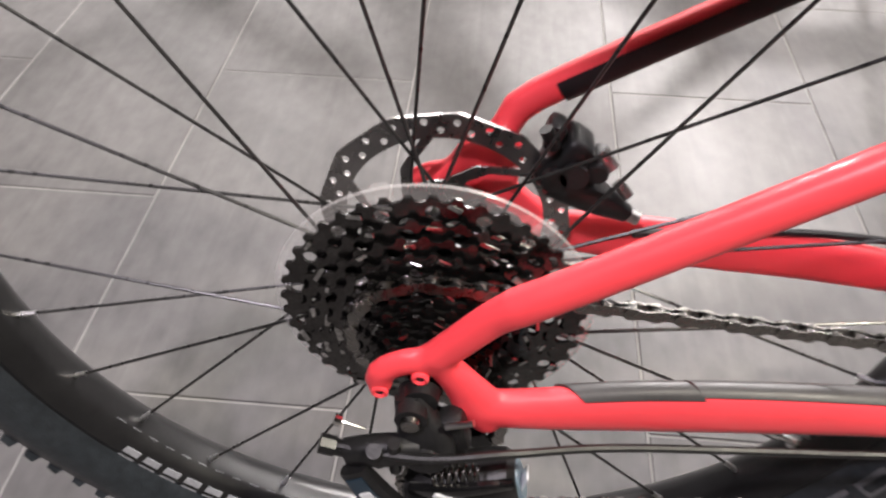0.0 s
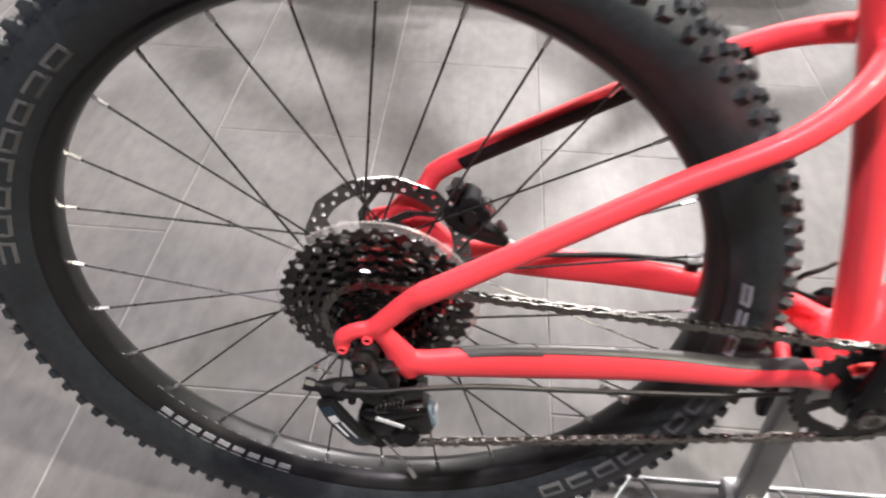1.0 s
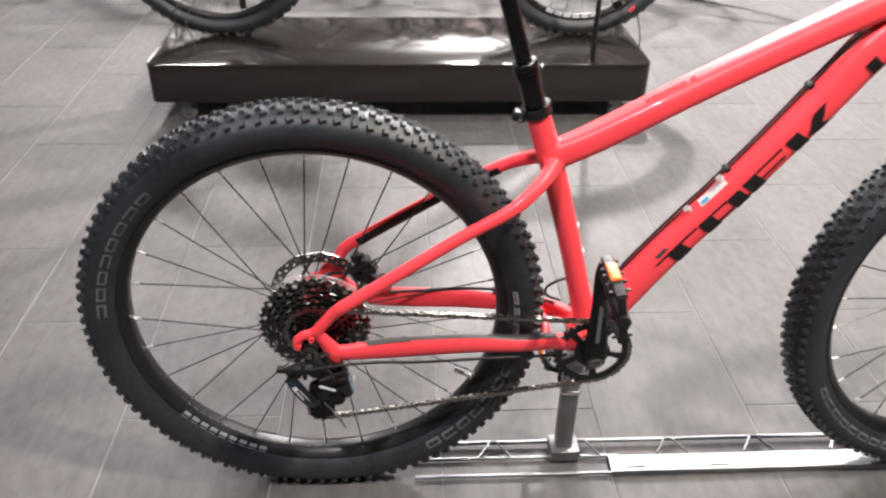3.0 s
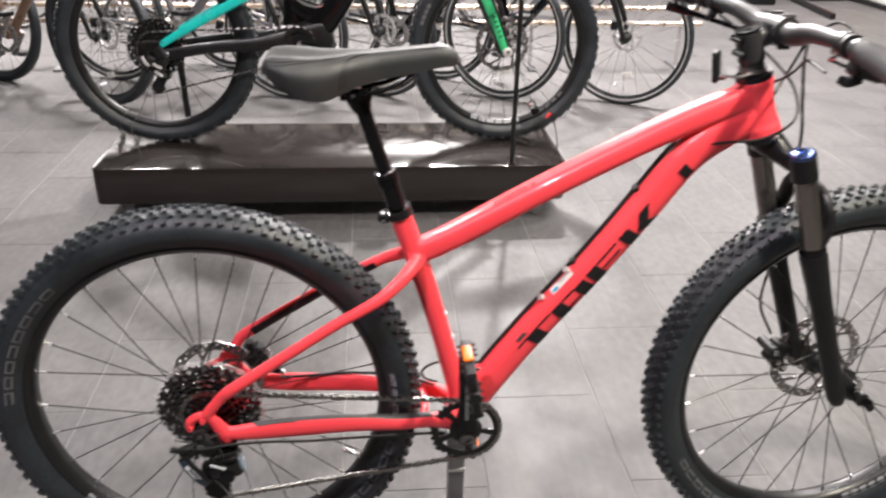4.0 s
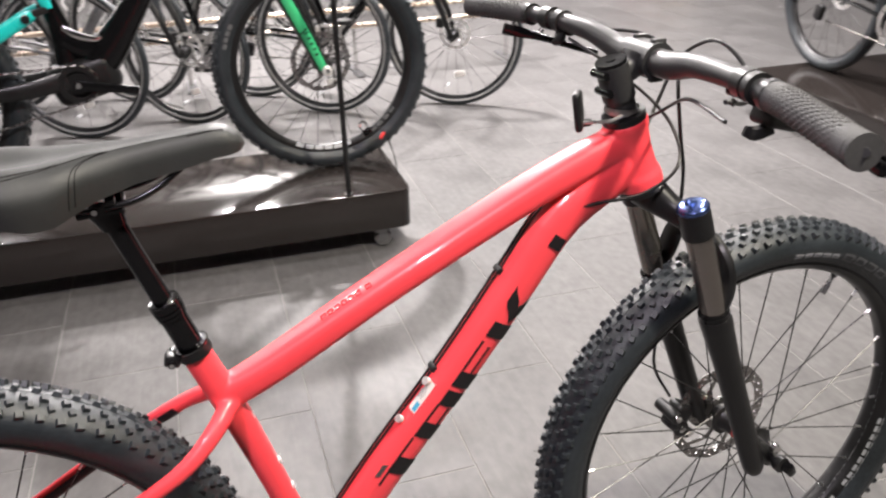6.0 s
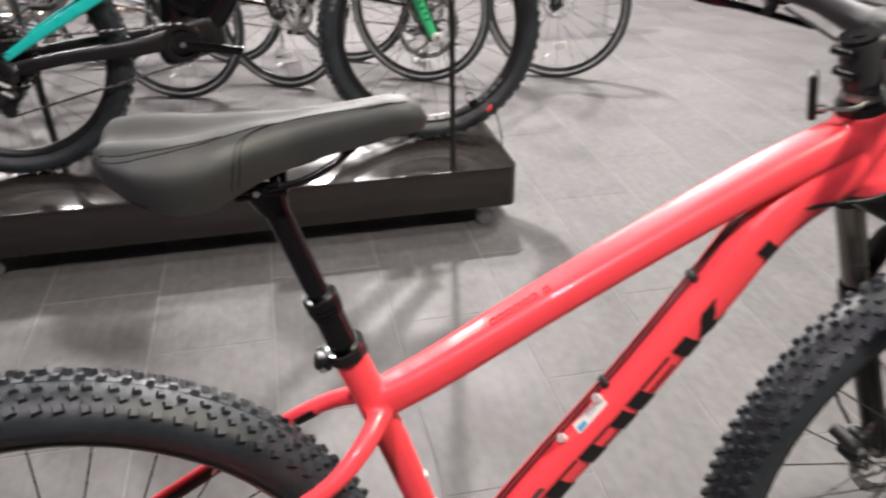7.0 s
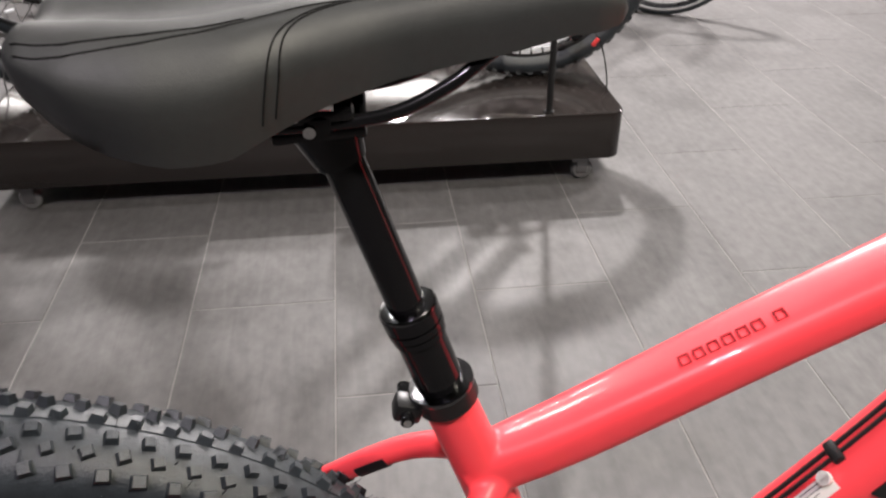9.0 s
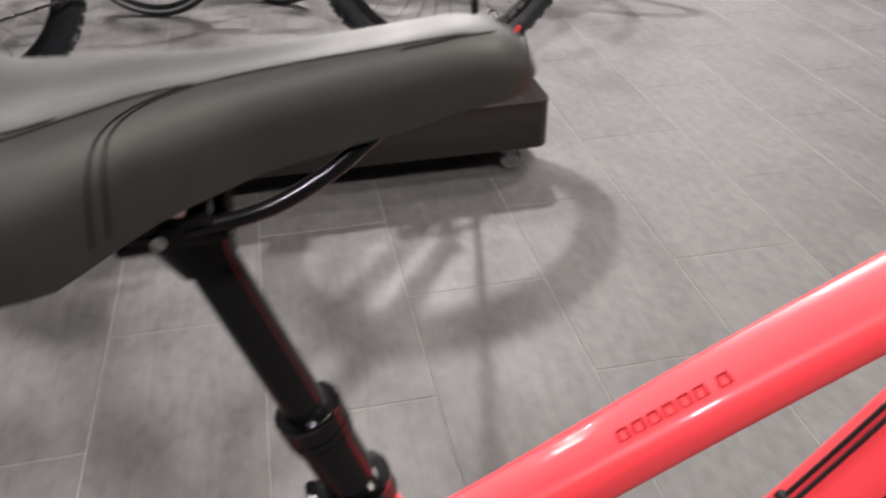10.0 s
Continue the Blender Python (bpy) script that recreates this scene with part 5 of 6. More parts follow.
rl("base_strip", rbox((1.15, 0.038, 0.010), 0.001, 1, at(1.075, -0.004, 0.005)), GALV, "flat galvanised strip")
rl("strip_lip", rbox((1.15, 0.003, 0.012), 0.001, 1, at(1.075, -0.0250, 0.007)), GALV)
rl("long_wire", rod((0.15, 0.052, 0.010), (1.65, 0.052, 0.010), 0.004, 10), GALV, "long steel wire")
for y in (0.018, -0.022):
    rl("long_wire", rod((0.15, y, 0.006), (0.52, y, 0.006), 0.0032, 10), GALV, "long steel wire")
for i in range(-2, 7):
    x = 0.62 + i * 0.163
    if 0.95 < x < 1.25:
        continue
    rl("zigzag_wire", rod((x - 0.028, 0.016, 0.012), (x - 0.006, 0.049, 0.015), 0.0023, 8).join(rod((x - 0.006, 0.049, 0.015), (x + 0.006, 0.049, 0.015), 0.0023, 8)).join(rod((x + 0.006, 0.049, 0.015), (x + 0.028, 0.016, 0.012), 0.0023, 8)), GALV, "bent wire")
for x in (0.545, 0.70, 0.86):
    rl("strip_slot", rbox((0.034, 0.007, 0.002), 0.0008, 1, at(x, -0.012, 0.0108)), GREYSTEEL, "raised tab on the strip")
pst = thing("display_post", pose(0.418, 0.028, 0), "grey steel post holding the bike at its bottom bracket", "bike stand")
part("upright", rbox((0.030, 0.022, 0.215), 0.003, 2, at(0, 0, 0.1225)), GREYSTEEL, pst)
part("foot", rbox((0.052, 0.046, 0.024), 0.003, 2, at(0.002, 0, 0.018)), GREYSTEEL, pst)
part("cradle", rbox((0.040, 0.040, 0.022), 0.004, 2, at(0.0, 0, 0.238)), GREYSTEEL, pst)
part("clip", rbox((0.032, 0.005, 0.006), 0.001, 1, at(0, -0.014, 0.165)), CHROME, pst)

# ---- rolling platform ----
def platform(name, m, L, D, z0, z1, label):
    """A low rolling display platform: box with rounded corners on casters."""
    p = thing(name, m, label, "display platform", "display platforms")
    bm = bmesh.new()
    bmesh.ops.create_cube(bm, size=1)
    for v in bm.verts:
        v.co = Vector(((v.co.x + 0.5) * L, (v.co.y + 0.5) * D, z0 + (v.co.z + 0.5) * (z1 - z0)))
    up = [e for e in bm.edges if abs(e.verts[0].co.z - e.verts[1].co.z) > 0.01]
    bmesh.ops.bevel(bm, geom=up, offset=0.035, segments=8, affect="EDGES", profile=0.5)
    rim_e = [e for e in bm.edges if abs(e.verts[0].co.z - e.verts[1].co.z) < 1e-5 and e.is_manifold and e.calc_face_angle() > 1.0]
    bmesh.ops.bevel(bm, geom=rim_e, offset=0.003, segments=2, affect="EDGES", profile=0.5)
    part("deck", from_bm(bm), PLATFORM, p, "dark brown laminate box with rounded corners", sharp=30)
    for x in (0.10, L - 0.10):
        for y in (0.042, D - 0.042):
            c = part("caster", rbox((0.045, 0.03, 0.022), 0.004, 2, at(0, 0, -0.012)).join(rbox((0.03, 0.004, 0.04), 0.0015, 1, at(0.006, 0.0125, -0.034))).join(rbox((0.03, 0.004, 0.04), 0.0015, 1, at(0.006, -0.0125, -0.034))), GREYSTEEL, p, "steel swivel caster", m=at(x, y, z0))
            part("caster_wheel", lathe([(0, -0.011), (0.025, -0.011), (0.029, -0.006), (0.029, 0.006), (0.025, 0.011), (0, 0.011)], 24), CASTER, c, "dark grey caster wheel", m=at(0.008, 0, 0.029 - z0))
    return p


platform("display_platform", pose(-0.68, 1.516, 0), 1.64, 0.51, 0.074, 0.203, "low dark brown display platform on casters")
pole = thing("display_pole", pose(0.762, 1.538, 0.203), "thin black pole standing on the platform", "pole")
part("shaft", rod((0, 0, 0), (0.0, 0, 1.3), 0.0085, 12), BLACKSATIN, pole)
part("foot_plate", rod((0, 0, 0), (0, 0, 0.005), 0.013, 16), BLACKSATIN, pole)

# ---- other bikes ----
def plain_wheel(bk, name, m, R, tw, rim_mat, tyre_mat, knobs=None, n=24, rotor=0.08, rim_h=0.02, rotor_mat=None):
    ri, rb = R - tw * 1.75 - rim_h, R - tw * 1.75
    rim = part(name, rim_geo(ri, rb, max(tw * 0.55, 0.010), 64), rim_mat, bk, m=m)
    part("tyre", tyre_geo(R, rb, tw, knobs, 80), tyre_mat, rim, "black tyre", m=Matrix.Identity(4), sharp=50)
    part("hub", hub_geo(0.03, -0.03, 0.026, 0.014, 0.055), ALLOYBLACK, rim, m=Matrix.Identity(4))
    spokes(rim, Matrix.Identity(4), ri, n, 4, 0.023, 0.03, -0.03, thick=0.0009, nip=False)
    if rotor:
        part("brake_rotor", rotor_geo(rotor, pairs=18), rotor_mat or ROTOR, rim, m=at(0, 0.045, 0))
    return rim


TRAIL = (60, [(-0.007, 0, 0.011, 0.016, 0.004, 0.0, 0), (0.007, 0, 0.011, 0.016, 0.004, 0.5, 0), (-0.024, 0.008, 0.010, 0.016, 0.005, 0.25, 0), (0.024, 0.008, 0.010, 0.016, 0.005, 0.75, 0)])


def e_bike(m):
    """The black and teal full-suspension bike on the platform; origin under the rear wheel."""
    bk = thing("electric_bike", m, "black electric mountain bike with teal rear stays on the platform", "mountain bike")
    Rr, fx = 0.350, 1.232
    plain_wheel(bk, "rear_wheel", at(0, 0, Rr), Rr, 0.033, BLACKSATIN, RUBBER, TRAIL, 28, 0.09, 0.022)
    fm = at(fx, 0, Rr)
    fw = plain_wheel(bk, "front_wheel", fm, Rr, 0.033, BLACKSATIN, RUBBER, TRAIL, 28, 0.1, 0.022)
    part("rim_print", arc_bars(Rr - 0.074, -0.019, 245, 285, 6, 0.013, skip=0.2), WHITEPRINT, fw, "white bars of rim printing", m=Matrix.Identity(4))
    part("rim_print", arc_bars(Rr - 0.074, -0.019, 300, 325, 4, 0.010, skip=0.3), TYREPRINT, fw, "", m=Matrix.Identity(4))
    part("sidewall_print", arc_bars(Rr - 0.035, -0.0335, 150, 165, 4, 0.012), TYREPRINT, fw, "", m=Matrix.Identity(4))
    bbx, bbz = 0.50, 0.40
    main = sweep([(bbx + 0.02, 0, bbz - 0.03, 0.045, 0.05), (bbx + 0.095, 0, bbz + 0.055, 0.045, 0.052), (bbx + 0.24, 0, bbz + 0.24, 0.036, 0.033), (bbx + 0.46, 0, bbz + 0.50, 0.03, 0.035), (bbx + 0.50, 0, bbz + 0.56, 0.028, 0.03)], 20, 18, power=2.8)
    main.join(sweep([(bbx - 0.02, 0, bbz - 0.02, 0.035, 0.045), (bbx - 0.03, 0, bbz + 0.15, 0.022, 0.028), (bbx - 0.10, 0, bbz + 0.38, 0.018, 0.02)], 12, 16)).join(sweep([(bbx - 0.07, 0, bbz + 0.30, 0.02, 0.025), (bbx + 0.2, 0, bbz + 0.46, 0.02, 0.025), (bbx + 0.48, 0, bbz + 0.60, 0.022, 0.03)], 14, 16))
    main.join(sweep([(bbx - 0.02, 0, bbz + 0.10, 0.03, 0.03), (bbx + 0.04, 0, bbz + 0.065, 0.036, 0.04), (bbx + 0.12, 0, bbz + 0.07, 0.034, 0.03)], 10, 16, power=2.6))
    part("frame", main, BLACKGLOSS, bk, "thick glossy black frame")
    part("motor_cover", rbox((0.20, 0.10, 0.125), 0.035, 4, at(bbx + 0.015, 0, bbz - 0.02, 0, -14, 0)), BLACKSATIN, bk, "black motor cover")
    # chrome strip that draws the highlight where seat tube curves into down tube
    part("frame_highlight", sweep([(bbx - 0.015, -0.026, bbz + 0.135, 0.004, 0.007), (bbx + 0.02, -0.034, bbz + 0.112, 0.004, 0.011), (bbx + 0.065, -0.036, bbz + 0.097, 0.004, 0.008), (bbx + 0.085, -0.034, bbz + 0.10, 0.003, 0.004)], 8, 10, power=3), CHROME, bk, "bright strip for the curved highlight on the frame")
    for s in (-1, 1):
        part("chain_stay", sweep([(0.03, 0.075 * s, Rr - 0.015, 0.010, 0.020), (0.2, 0.07 * s, Rr + 0.010, 0.012, 0.020), (0.36, 0.06 * s, Rr + 0.020, 0.014, 0.024), (bbx - 0.03, 0.04 * s, bbz - 0.015, 0.016, 0.03)], 14, 12, power=3), BLACKSATIN, bk, "black chainstay")
        part("seat_stay", sweep([(0.03, 0.075 * s, Rr + 0.020, 0.008, 0.012), (0.12, 0.072 * s, Rr + 0.072, 0.010, 0.014), (0.30, 0.062 * s, Rr + 0.168, 0.011, 0.017), (0.40, 0.056 * s, Rr + 0.222, 0.012, 0.017), (0.42, 0.054 * s, Rr + 0.232, 0.010, 0.014)], 18, 14, power=3), TEAL, bk, "teal painted seatstay")
        part("rocker", sweep([(0.462, 0.042 * s, Rr + 0.243, 0.009, 0.012), (0.452, 0.042 * s, Rr + 0.275, 0.010, 0.015), (0.437, 0.036 * s, Rr + 0.315, 0.008, 0.014), (0.43, 0.03 * s, Rr + 0.36, 0.008, 0.012)], 10, 12, power=3), TEAL, bk, "teal rocker link")
        part("pivot", lathe([(0, -0.006), (0.011, -0.006), (0.013, 0), (0.011, 0.006), (0, 0.006)], 18), BLACKSATIN, bk, "", m=at(0.40, 0.068 * s, Rr + 0.222))
        part("yoke", sweep([(0.395, 0.058 * s, Rr + 0.220, 0.007, 0.009), (0.43, 0.050 * s, Rr + 0.235, 0.008, 0.011), (0.462, 0.044 * s, Rr + 0.243, 0.007, 0.009)], 8, 10, power=3), BLACKSATIN, bk, "black link between stay and rocker")
        part("fork_leg", sweep([(fx - 0.002, 0.066 * s, Rr - 0.01, 0.018, 0.018), (fx - 0.06, 0.066 * s, Rr + 0.13, 0.022, 0.024), (fx - 0.125, 0.066 * s, Rr + 0.27, 0.022, 0.023), (fx - 0.13, 0.066 * s, Rr + 0.282, 0.020, 0.021)], 12, 14), BLACKSATIN, bk, "black fork lower")
        for u0, u1 in ((0.05, 0.47), (0.485, 0.86)):
            part("fork_print", patch([(fx - 0.002, 0.066 * s, Rr - 0.01, 0.018, 0.018), (fx - 0.06, 0.066 * s, Rr + 0.13, 0.022, 0.024), (fx - 0.125, 0.066 * s, Rr + 0.27, 0.022, 0.023)], 12, (0, 1, 0), u0, u1, 138, 214, 0.0010, 6, 8, lean=0.03), GREEN, bk, "bright green printing on the fork leg")
        for k in range(5):
            part("fork_print_mark", patch([(fx - 0.002, 0.066 * s, Rr - 0.01, 0.018, 0.018), (fx - 0.06, 0.066 * s, Rr + 0.13, 0.022, 0.024), (fx - 0.125, 0.066 * s, Rr + 0.27, 0.022, 0.023)], 12, (0, 1, 0), 0.22 + 0.06 * k, 0.235 + 0.06 * k, 165 + 8 * (k % 2), 200, 0.0018, 3, 3), BLACKSATIN, bk, "dark bar of printing")
        part("stanchion", rod((fx - 0.13, 0.066 * s, Rr + 0.28), (fx - 0.225, 0.066 * s, Rr + 0.48), 0.0175, 18), BLACKGLOSS, bk)
        part("axle_cap", lathe([(0, -0.007), (0.014, -0.007), (0.018, -0.002), (0.016, 0.004), (0, 0.004)], 18), BOSS if s < 0 else BLACKSATIN, bk, "", m=at(fx, 0.090 * s, Rr))
        part("axle_nut", lathe([(0, -0.004), (0.007, -0.004), (0.009, 0), (0.007, 0.004), (0, 0.004)], 12), NIPPLE, bk, "", m=at(fx, 0.096 * s, Rr))
    part("fork_crown", rbox((0.05, 0.17, 0.035), 0.012, 3, at(fx - 0.225, 0, Rr + 0.48, 0, 25, 0)), BLACKSATIN, bk)
    part("head_tube", sweep([(fx - 0.235, 0, Rr + 0.49, 0.028, 0.028), (fx - 0.285, 0, Rr + 0.60, 0.026, 0.026)], 4, 18), BLACKGLOSS, bk)
    part("handlebar", pipe([(fx - 0.36, -0.39, Rr + 0.72), (fx - 0.31, -0.1, Rr + 0.71), (fx - 0.27, 0, Rr + 0.68), (fx - 0.31, 0.1, Rr + 0.71), (fx - 0.36, 0.39, Rr + 0.72)], 0.013, 30, 12, ref=(0, 0, 1)), BLACKSATIN, bk)
    part("seatpost", rod((bbx - 0.10, 0, bbz + 0.37), (bbx - 0.17, 0, bbz + 0.62), 0.015, 18), BLACKGLOSS, bk)
    part("saddle", Geo().join(saddle_geo(), at(bbx - 0.17 - 0.28, 0, bbz + 0.62 - 0.88)), SADDLE, bk, sharp=70)
    cs = part("cassette", lathe([(0.018, -0.02), (0.018, -0.064), (0, -0.065)], 20), CASSETTE, bk, m=at(0, 0, Rr))
    for i, n in enumerate((50, 42, 36, 30, 24, 18, 13)):
        g, r = cog(n, 0.002, {50: 18, 42: 15}.get(n, 0))
        part("cog", g, CASSETTE, cs, m=at(0, -0.024 - 0.006 * i, 0))
    rz = bbz - 0.025
    part("chainring", plate([circle(0, 0, 0.058, 60), circle(0, 0, 0.040, 40)], 0.004), BLACKSATIN, bk, m=at(bbx, -0.058, rz))
    part("crank_arm", sweep([(bbx - 0.01, -0.068, rz, 0.009, 0.018), (bbx + 0.08, -0.072, rz - 0.015, 0.008, 0.014), (bbx + 0.165, -0.078, rz - 0.03, 0.008, 0.012)], 10, 12, power=3), BLACKGLOSS, bk)
    part("crank_bolt", lathe([(0, -0.004), (0.008, -0.004), (0.010, 0), (0, 0.002)], 16), CHROME, bk, "", m=at(bbx, -0.078, rz))
    pu, pl = (0.024, Rr - 0.086), (-0.006, Rr - 0.135)
    ch = belt([dict(c=(0, Rr), r=0.060, s=1, y=-0.05), dict(c=pu, r=0.020, s=-1, y=-0.05), dict(c=pl, r=0.020, s=1, y=-0.05), dict(c=(bbx, rz), r=0.055, s=1, y=-0.058)], 0.0127)
    g = Geo()
    for i, (a, b) in enumerate(zip(ch, ch[1:] + ch[:1])):
        w = 0.0035 if i % 2 else 0.0022
        g.join(sweep([(*a, w, 0.0042), (*((a + b) / 2), w, 0.003), (*b, w, 0.0042)], 2, 6, power=3))
    part("chain", g, CHAINSTEEL, bk, "steel chain")
    hang = sweep([(0.012, -0.082, Rr + 0.005, 0.006, 0.018), (0.03, -0.088, Rr - 0.01, 0.010, 0.022), (0.048, -0.094, Rr - 0.025, 0.012, 0.020)], 8, 14, power=3)
    hang.join(sweep([(0.05, -0.10, Rr - 0.018, 0.010, 0.012), (0.035, -0.105, Rr - 0.045, 0.008, 0.011), (0.022, -0.098, Rr - 0.072, 0.009, 0.013), (0.024, -0.075, Rr - 0.088, 0.010, 0.014)], 12, 14, power=3))
    hang.join(rbox((0.032, 0.022, 0.03), 0.007, 3, at(-0.008, -0.09, Rr - 0.03, 0, 25, 0)))
    dm = part("rear_derailleur", hang, BLACKPLASTIC, bk, "black rear derailleur with bright links")
    for s in (-1, 1):
        part("derailleur_cage", plate([[(pu[0] - 0.012, pu[1] + 0.012), (pu[0] + 0.010, pu[1] + 0.014), (pu[0] + 0.017, pu[1] - 0.002), (pl[0] + 0.021, pl[1] + 0.006), (pl[0] + 0.016, pl[1] - 0.013), (pl[0] - 0.006, pl[1] - 0.016), (pl[0] - 0.018, pl[1] - 0.002), (pl[0] - 0.012, pl[1] + 0.016)]], 0.002), BLACKPLASTIC, dm, "", m=at(0, -0.05 + 0.009 * s, 0))
    for c in (pu, pl):
        part("pulley", cog(12, 0.004, 5)[0], BLACKPLASTIC, dm, "", m=at(c[0], -0.05, c[1]))
    for pts_ in ([(-0.034, -0.098, Rr - 0.015, 0.002, 0.004), (-0.022, -0.104, Rr - 0.036, 0.002, 0.005), (-0.012, -0.104, Rr - 0.046, 0.002, 0.004)],
                 [(0.004, -0.112, Rr - 0.036, 0.002, 0.004), (0.018, -0.114, Rr - 0.045, 0.002, 0.005), (0.032, -0.112, Rr - 0.052, 0.002, 0.004)],
                 [(0.006, -0.108, Rr - 0.064, 0.002, 0.004), (0.020, -0.109, Rr - 0.073, 0.002, 0.005), (0.030, -0.106, Rr - 0.082, 0.002, 0.004)]):
        part("derailleur_link", sweep(pts_, 8, 8, power=3), BOSS, dm, "bright metal link", m=Matrix.Identity(4))
    part("shift_cable", pipe([(0.05, -0.095, Rr - 0.02), (-0.02, -0.10, Rr - 0.045), (-0.06, -0.09, Rr - 0.005), (-0.03, -0.085, Rr + 0.03), (0.06, -0.08, Rr + 0.03)], 0.0022, 24, 8), BLACKPLASTIC, dm, "", m=Matrix.Identity(4))
    part("side_stand", sweep([(0.058, 0.085, 0.0, 0.012, 0.012), (0.052, 0.083, Rr - 0.13, 0.012, 0.012), (0.048, 0.080, Rr - 0.05, 0.010, 0.018), (0.040, 0.078, Rr - 0.015, 0.009, 0.014)], 14, 14), BLACKSATIN, bk, "black support post under the axle")
    return bk


e_bike(pose(-0.475, 1.815, 0.203))


def tie(pts_, color, label):
    ob = part("cable_tie", pipe(pts_, 0.002, 24, 8, ref=(0.2, 0.9, 0.3)), color)
    return tagged(ob, label, "cable tie", "cable ties")


tie([(0.85, 1.75, 0.315), (0.88, 1.71, 0.358), (0.915, 1.69, 0.352), (0.935, 1.685, 0.31), (0.95, 1.68, 0.25), (0.953, 1.67, 0.205)], BLACKPLASTIC, "black security cable from wheel to platform")
tie([(-0.585, 1.765, 0.34), (-0.615, 1.725, 0.31), (-0.605, 1.675, 0.25), (-0.615, 1.645, 0.206)], BLACKPLASTIC, "black security cable from wheel to platform")
tie([(-0.57, 1.775, 0.31), (-0.585, 1.735, 0.28), (-0.56, 1.695, 0.23), (-0.55, 1.675, 0.206)], BLACKPLASTIC, "thin dark cable from wheel to platform")
tg = part("lock_tag", rbox((0.011, 0.008, 0.024), 0.003, 2), REDPLASTIC, m=at(0.912, 1.684, 0.334, 0, 35, 0))
tagged(tg, "small red plastic tag on the security cable", "tag")
lk = tagged(part("cable_lock", rbox((0.030, 0.018, 0.022), 0.005, 2), BLACKGLOSS, m=at(0.872, 1.73, 0.338, 0, -30, 0)), "small black and steel lock hanging on the wheel", "lock")
part("shackle", pipe([(-0.010, 0, 0.008), (-0.012, 0, 0.030), (0, 0, 0.040), (0.012, 0, 0.030), (0.010, 0, 0.008)], 0.003, 16, 8), CHROME, lk, "bright steel shackle", m=Matrix.Identity(4))
part("lock_cap", rod((-0.016, 0, 0), (-0.020, 0, 0), 0.007, 14), CHROME, lk, "steel lock face", m=Matrix.Identity(4))


def city_bike(m, paint, tyre_w=0.0195, label="hybrid bike", extra=None):
    """A parked hybrid bike; origin under the front wheel, facing +x."""
    bk = thing("hybrid_bike", m, label, "bicycle", "bikes in the rack")
    Rr, wb = 0.345, 1.06
    rm = ALLOYBLACK if extra is None else extra
    for name, x in (("front_wheel", 0), ("rear_wheel", -wb)):
        wh = plain_wheel(bk, name, at(x, 0, Rr), Rr, tyre_w, rm, RUBBER, None, 24, 0.08, 0.013, BOSS)
        for s in (-1, 1) if extra else ():
            band = [(Rr - 0.029, tyre_w * 0.93), (Rr - 0.025, tyre_w * 1.015), (Rr - 0.021, tyre_w * 1.03), (Rr - 0.021, tyre_w * 0.95), (Rr - 0.029, tyre_w * 0.86)]
            part("reflective_strip", lathe([(r, y * s) for r, y in band][::-s], 80, closed=True), REFLECTIVE, wh, "silver reflective strip", m=Matrix.Identity(4))
    bx, bz = -wb + 0.44, 0.29
    f = sweep([(bx, 0, bz, 0.022, 0.024), (-0.22, 0, 0.76, 0.022, 0.026)], 8, 14).join(pipe([(bx, 0, bz), (bx - 0.17, 0, bz + 0.50)], 0.016, 6, 12)).join(pipe([(bx - 0.155, 0, bz + 0.46), (-0.24, 0, 0.84)], 0.018, 6, 12)).join(pipe([(-0.205, 0, 0.73), (-0.255, 0, 0.88)], 0.022, 4, 14))
    f.join(rod((bx, -0.036, bz), (bx, 0.036, bz), 0.022, 16))
    for s in (-1, 1):
        f.join(pipe([(bx, 0.03 * s, bz), (-wb + 0.2, 0.05 * s, 0.33), (-wb, 0.065 * s, Rr)], 0.009, 8, 10)).join(pipe([(bx - 0.15, 0.015 * s, bz + 0.43), (-wb + 0.1, 0.06 * s, Rr + 0.14), (-wb, 0.065 * s, Rr)], 0.008, 8, 10))
    part("frame", f, paint, bk)
    for s in (-1, 1):
        part("fork_leg", sweep([(0.0, 0.052 * s, Rr, 0.009, 0.011), (-0.05, 0.056 * s, Rr + 0.14, 0.013, 0.015), (-0.16, 0.056 * s, Rr + 0.36, 0.015, 0.018)], 10, 12), BLACKSATIN, bk)
    part("fork_crown", rbox((0.045, 0.14, 0.03), 0.01, 2, at(-0.17, 0, Rr + 0.37, 0, 20, 0)), BLACKSATIN, bk)
    part("chainring", plate([circle(0, 0, 0.085, 60), circle(0, 0, 0.06, 40)], 0.004), STEEL, bk, m=at(bx, -0.045, bz))
    cr = sweep([(bx, -0.06, bz, 0.008, 0.015), (bx + 0.1, -0.066, bz + 0.13, 0.007, 0.011)], 4, 10, power=3)
    part("crank_arm", cr, STEEL, bk)
    part("crank_arm", sweep([(bx, 0.06, bz, 0.008, 0.015), (bx - 0.1, 0.066, bz - 0.13, 0.007, 0.011)], 4, 10, power=3), STEEL, bk)
    for s in (-1, 1):
        part("pedal", rbox((0.09, 0.07, 0.022), 0.005, 2, at(bx - 0.1 * s, 0.11 * s, bz - 0.13 * s)), BLACKPLASTIC, bk)
    part("chain", pipe([(bx, -0.045, bz + 0.085), (-wb, -0.04, Rr + 0.04)], 0.004, 4, 6).join(pipe([(bx, -0.045, bz - 0.085), (-wb + 0.03, -0.04, Rr - 0.12)], 0.004, 4, 6)), CHAINSTEEL, bk)
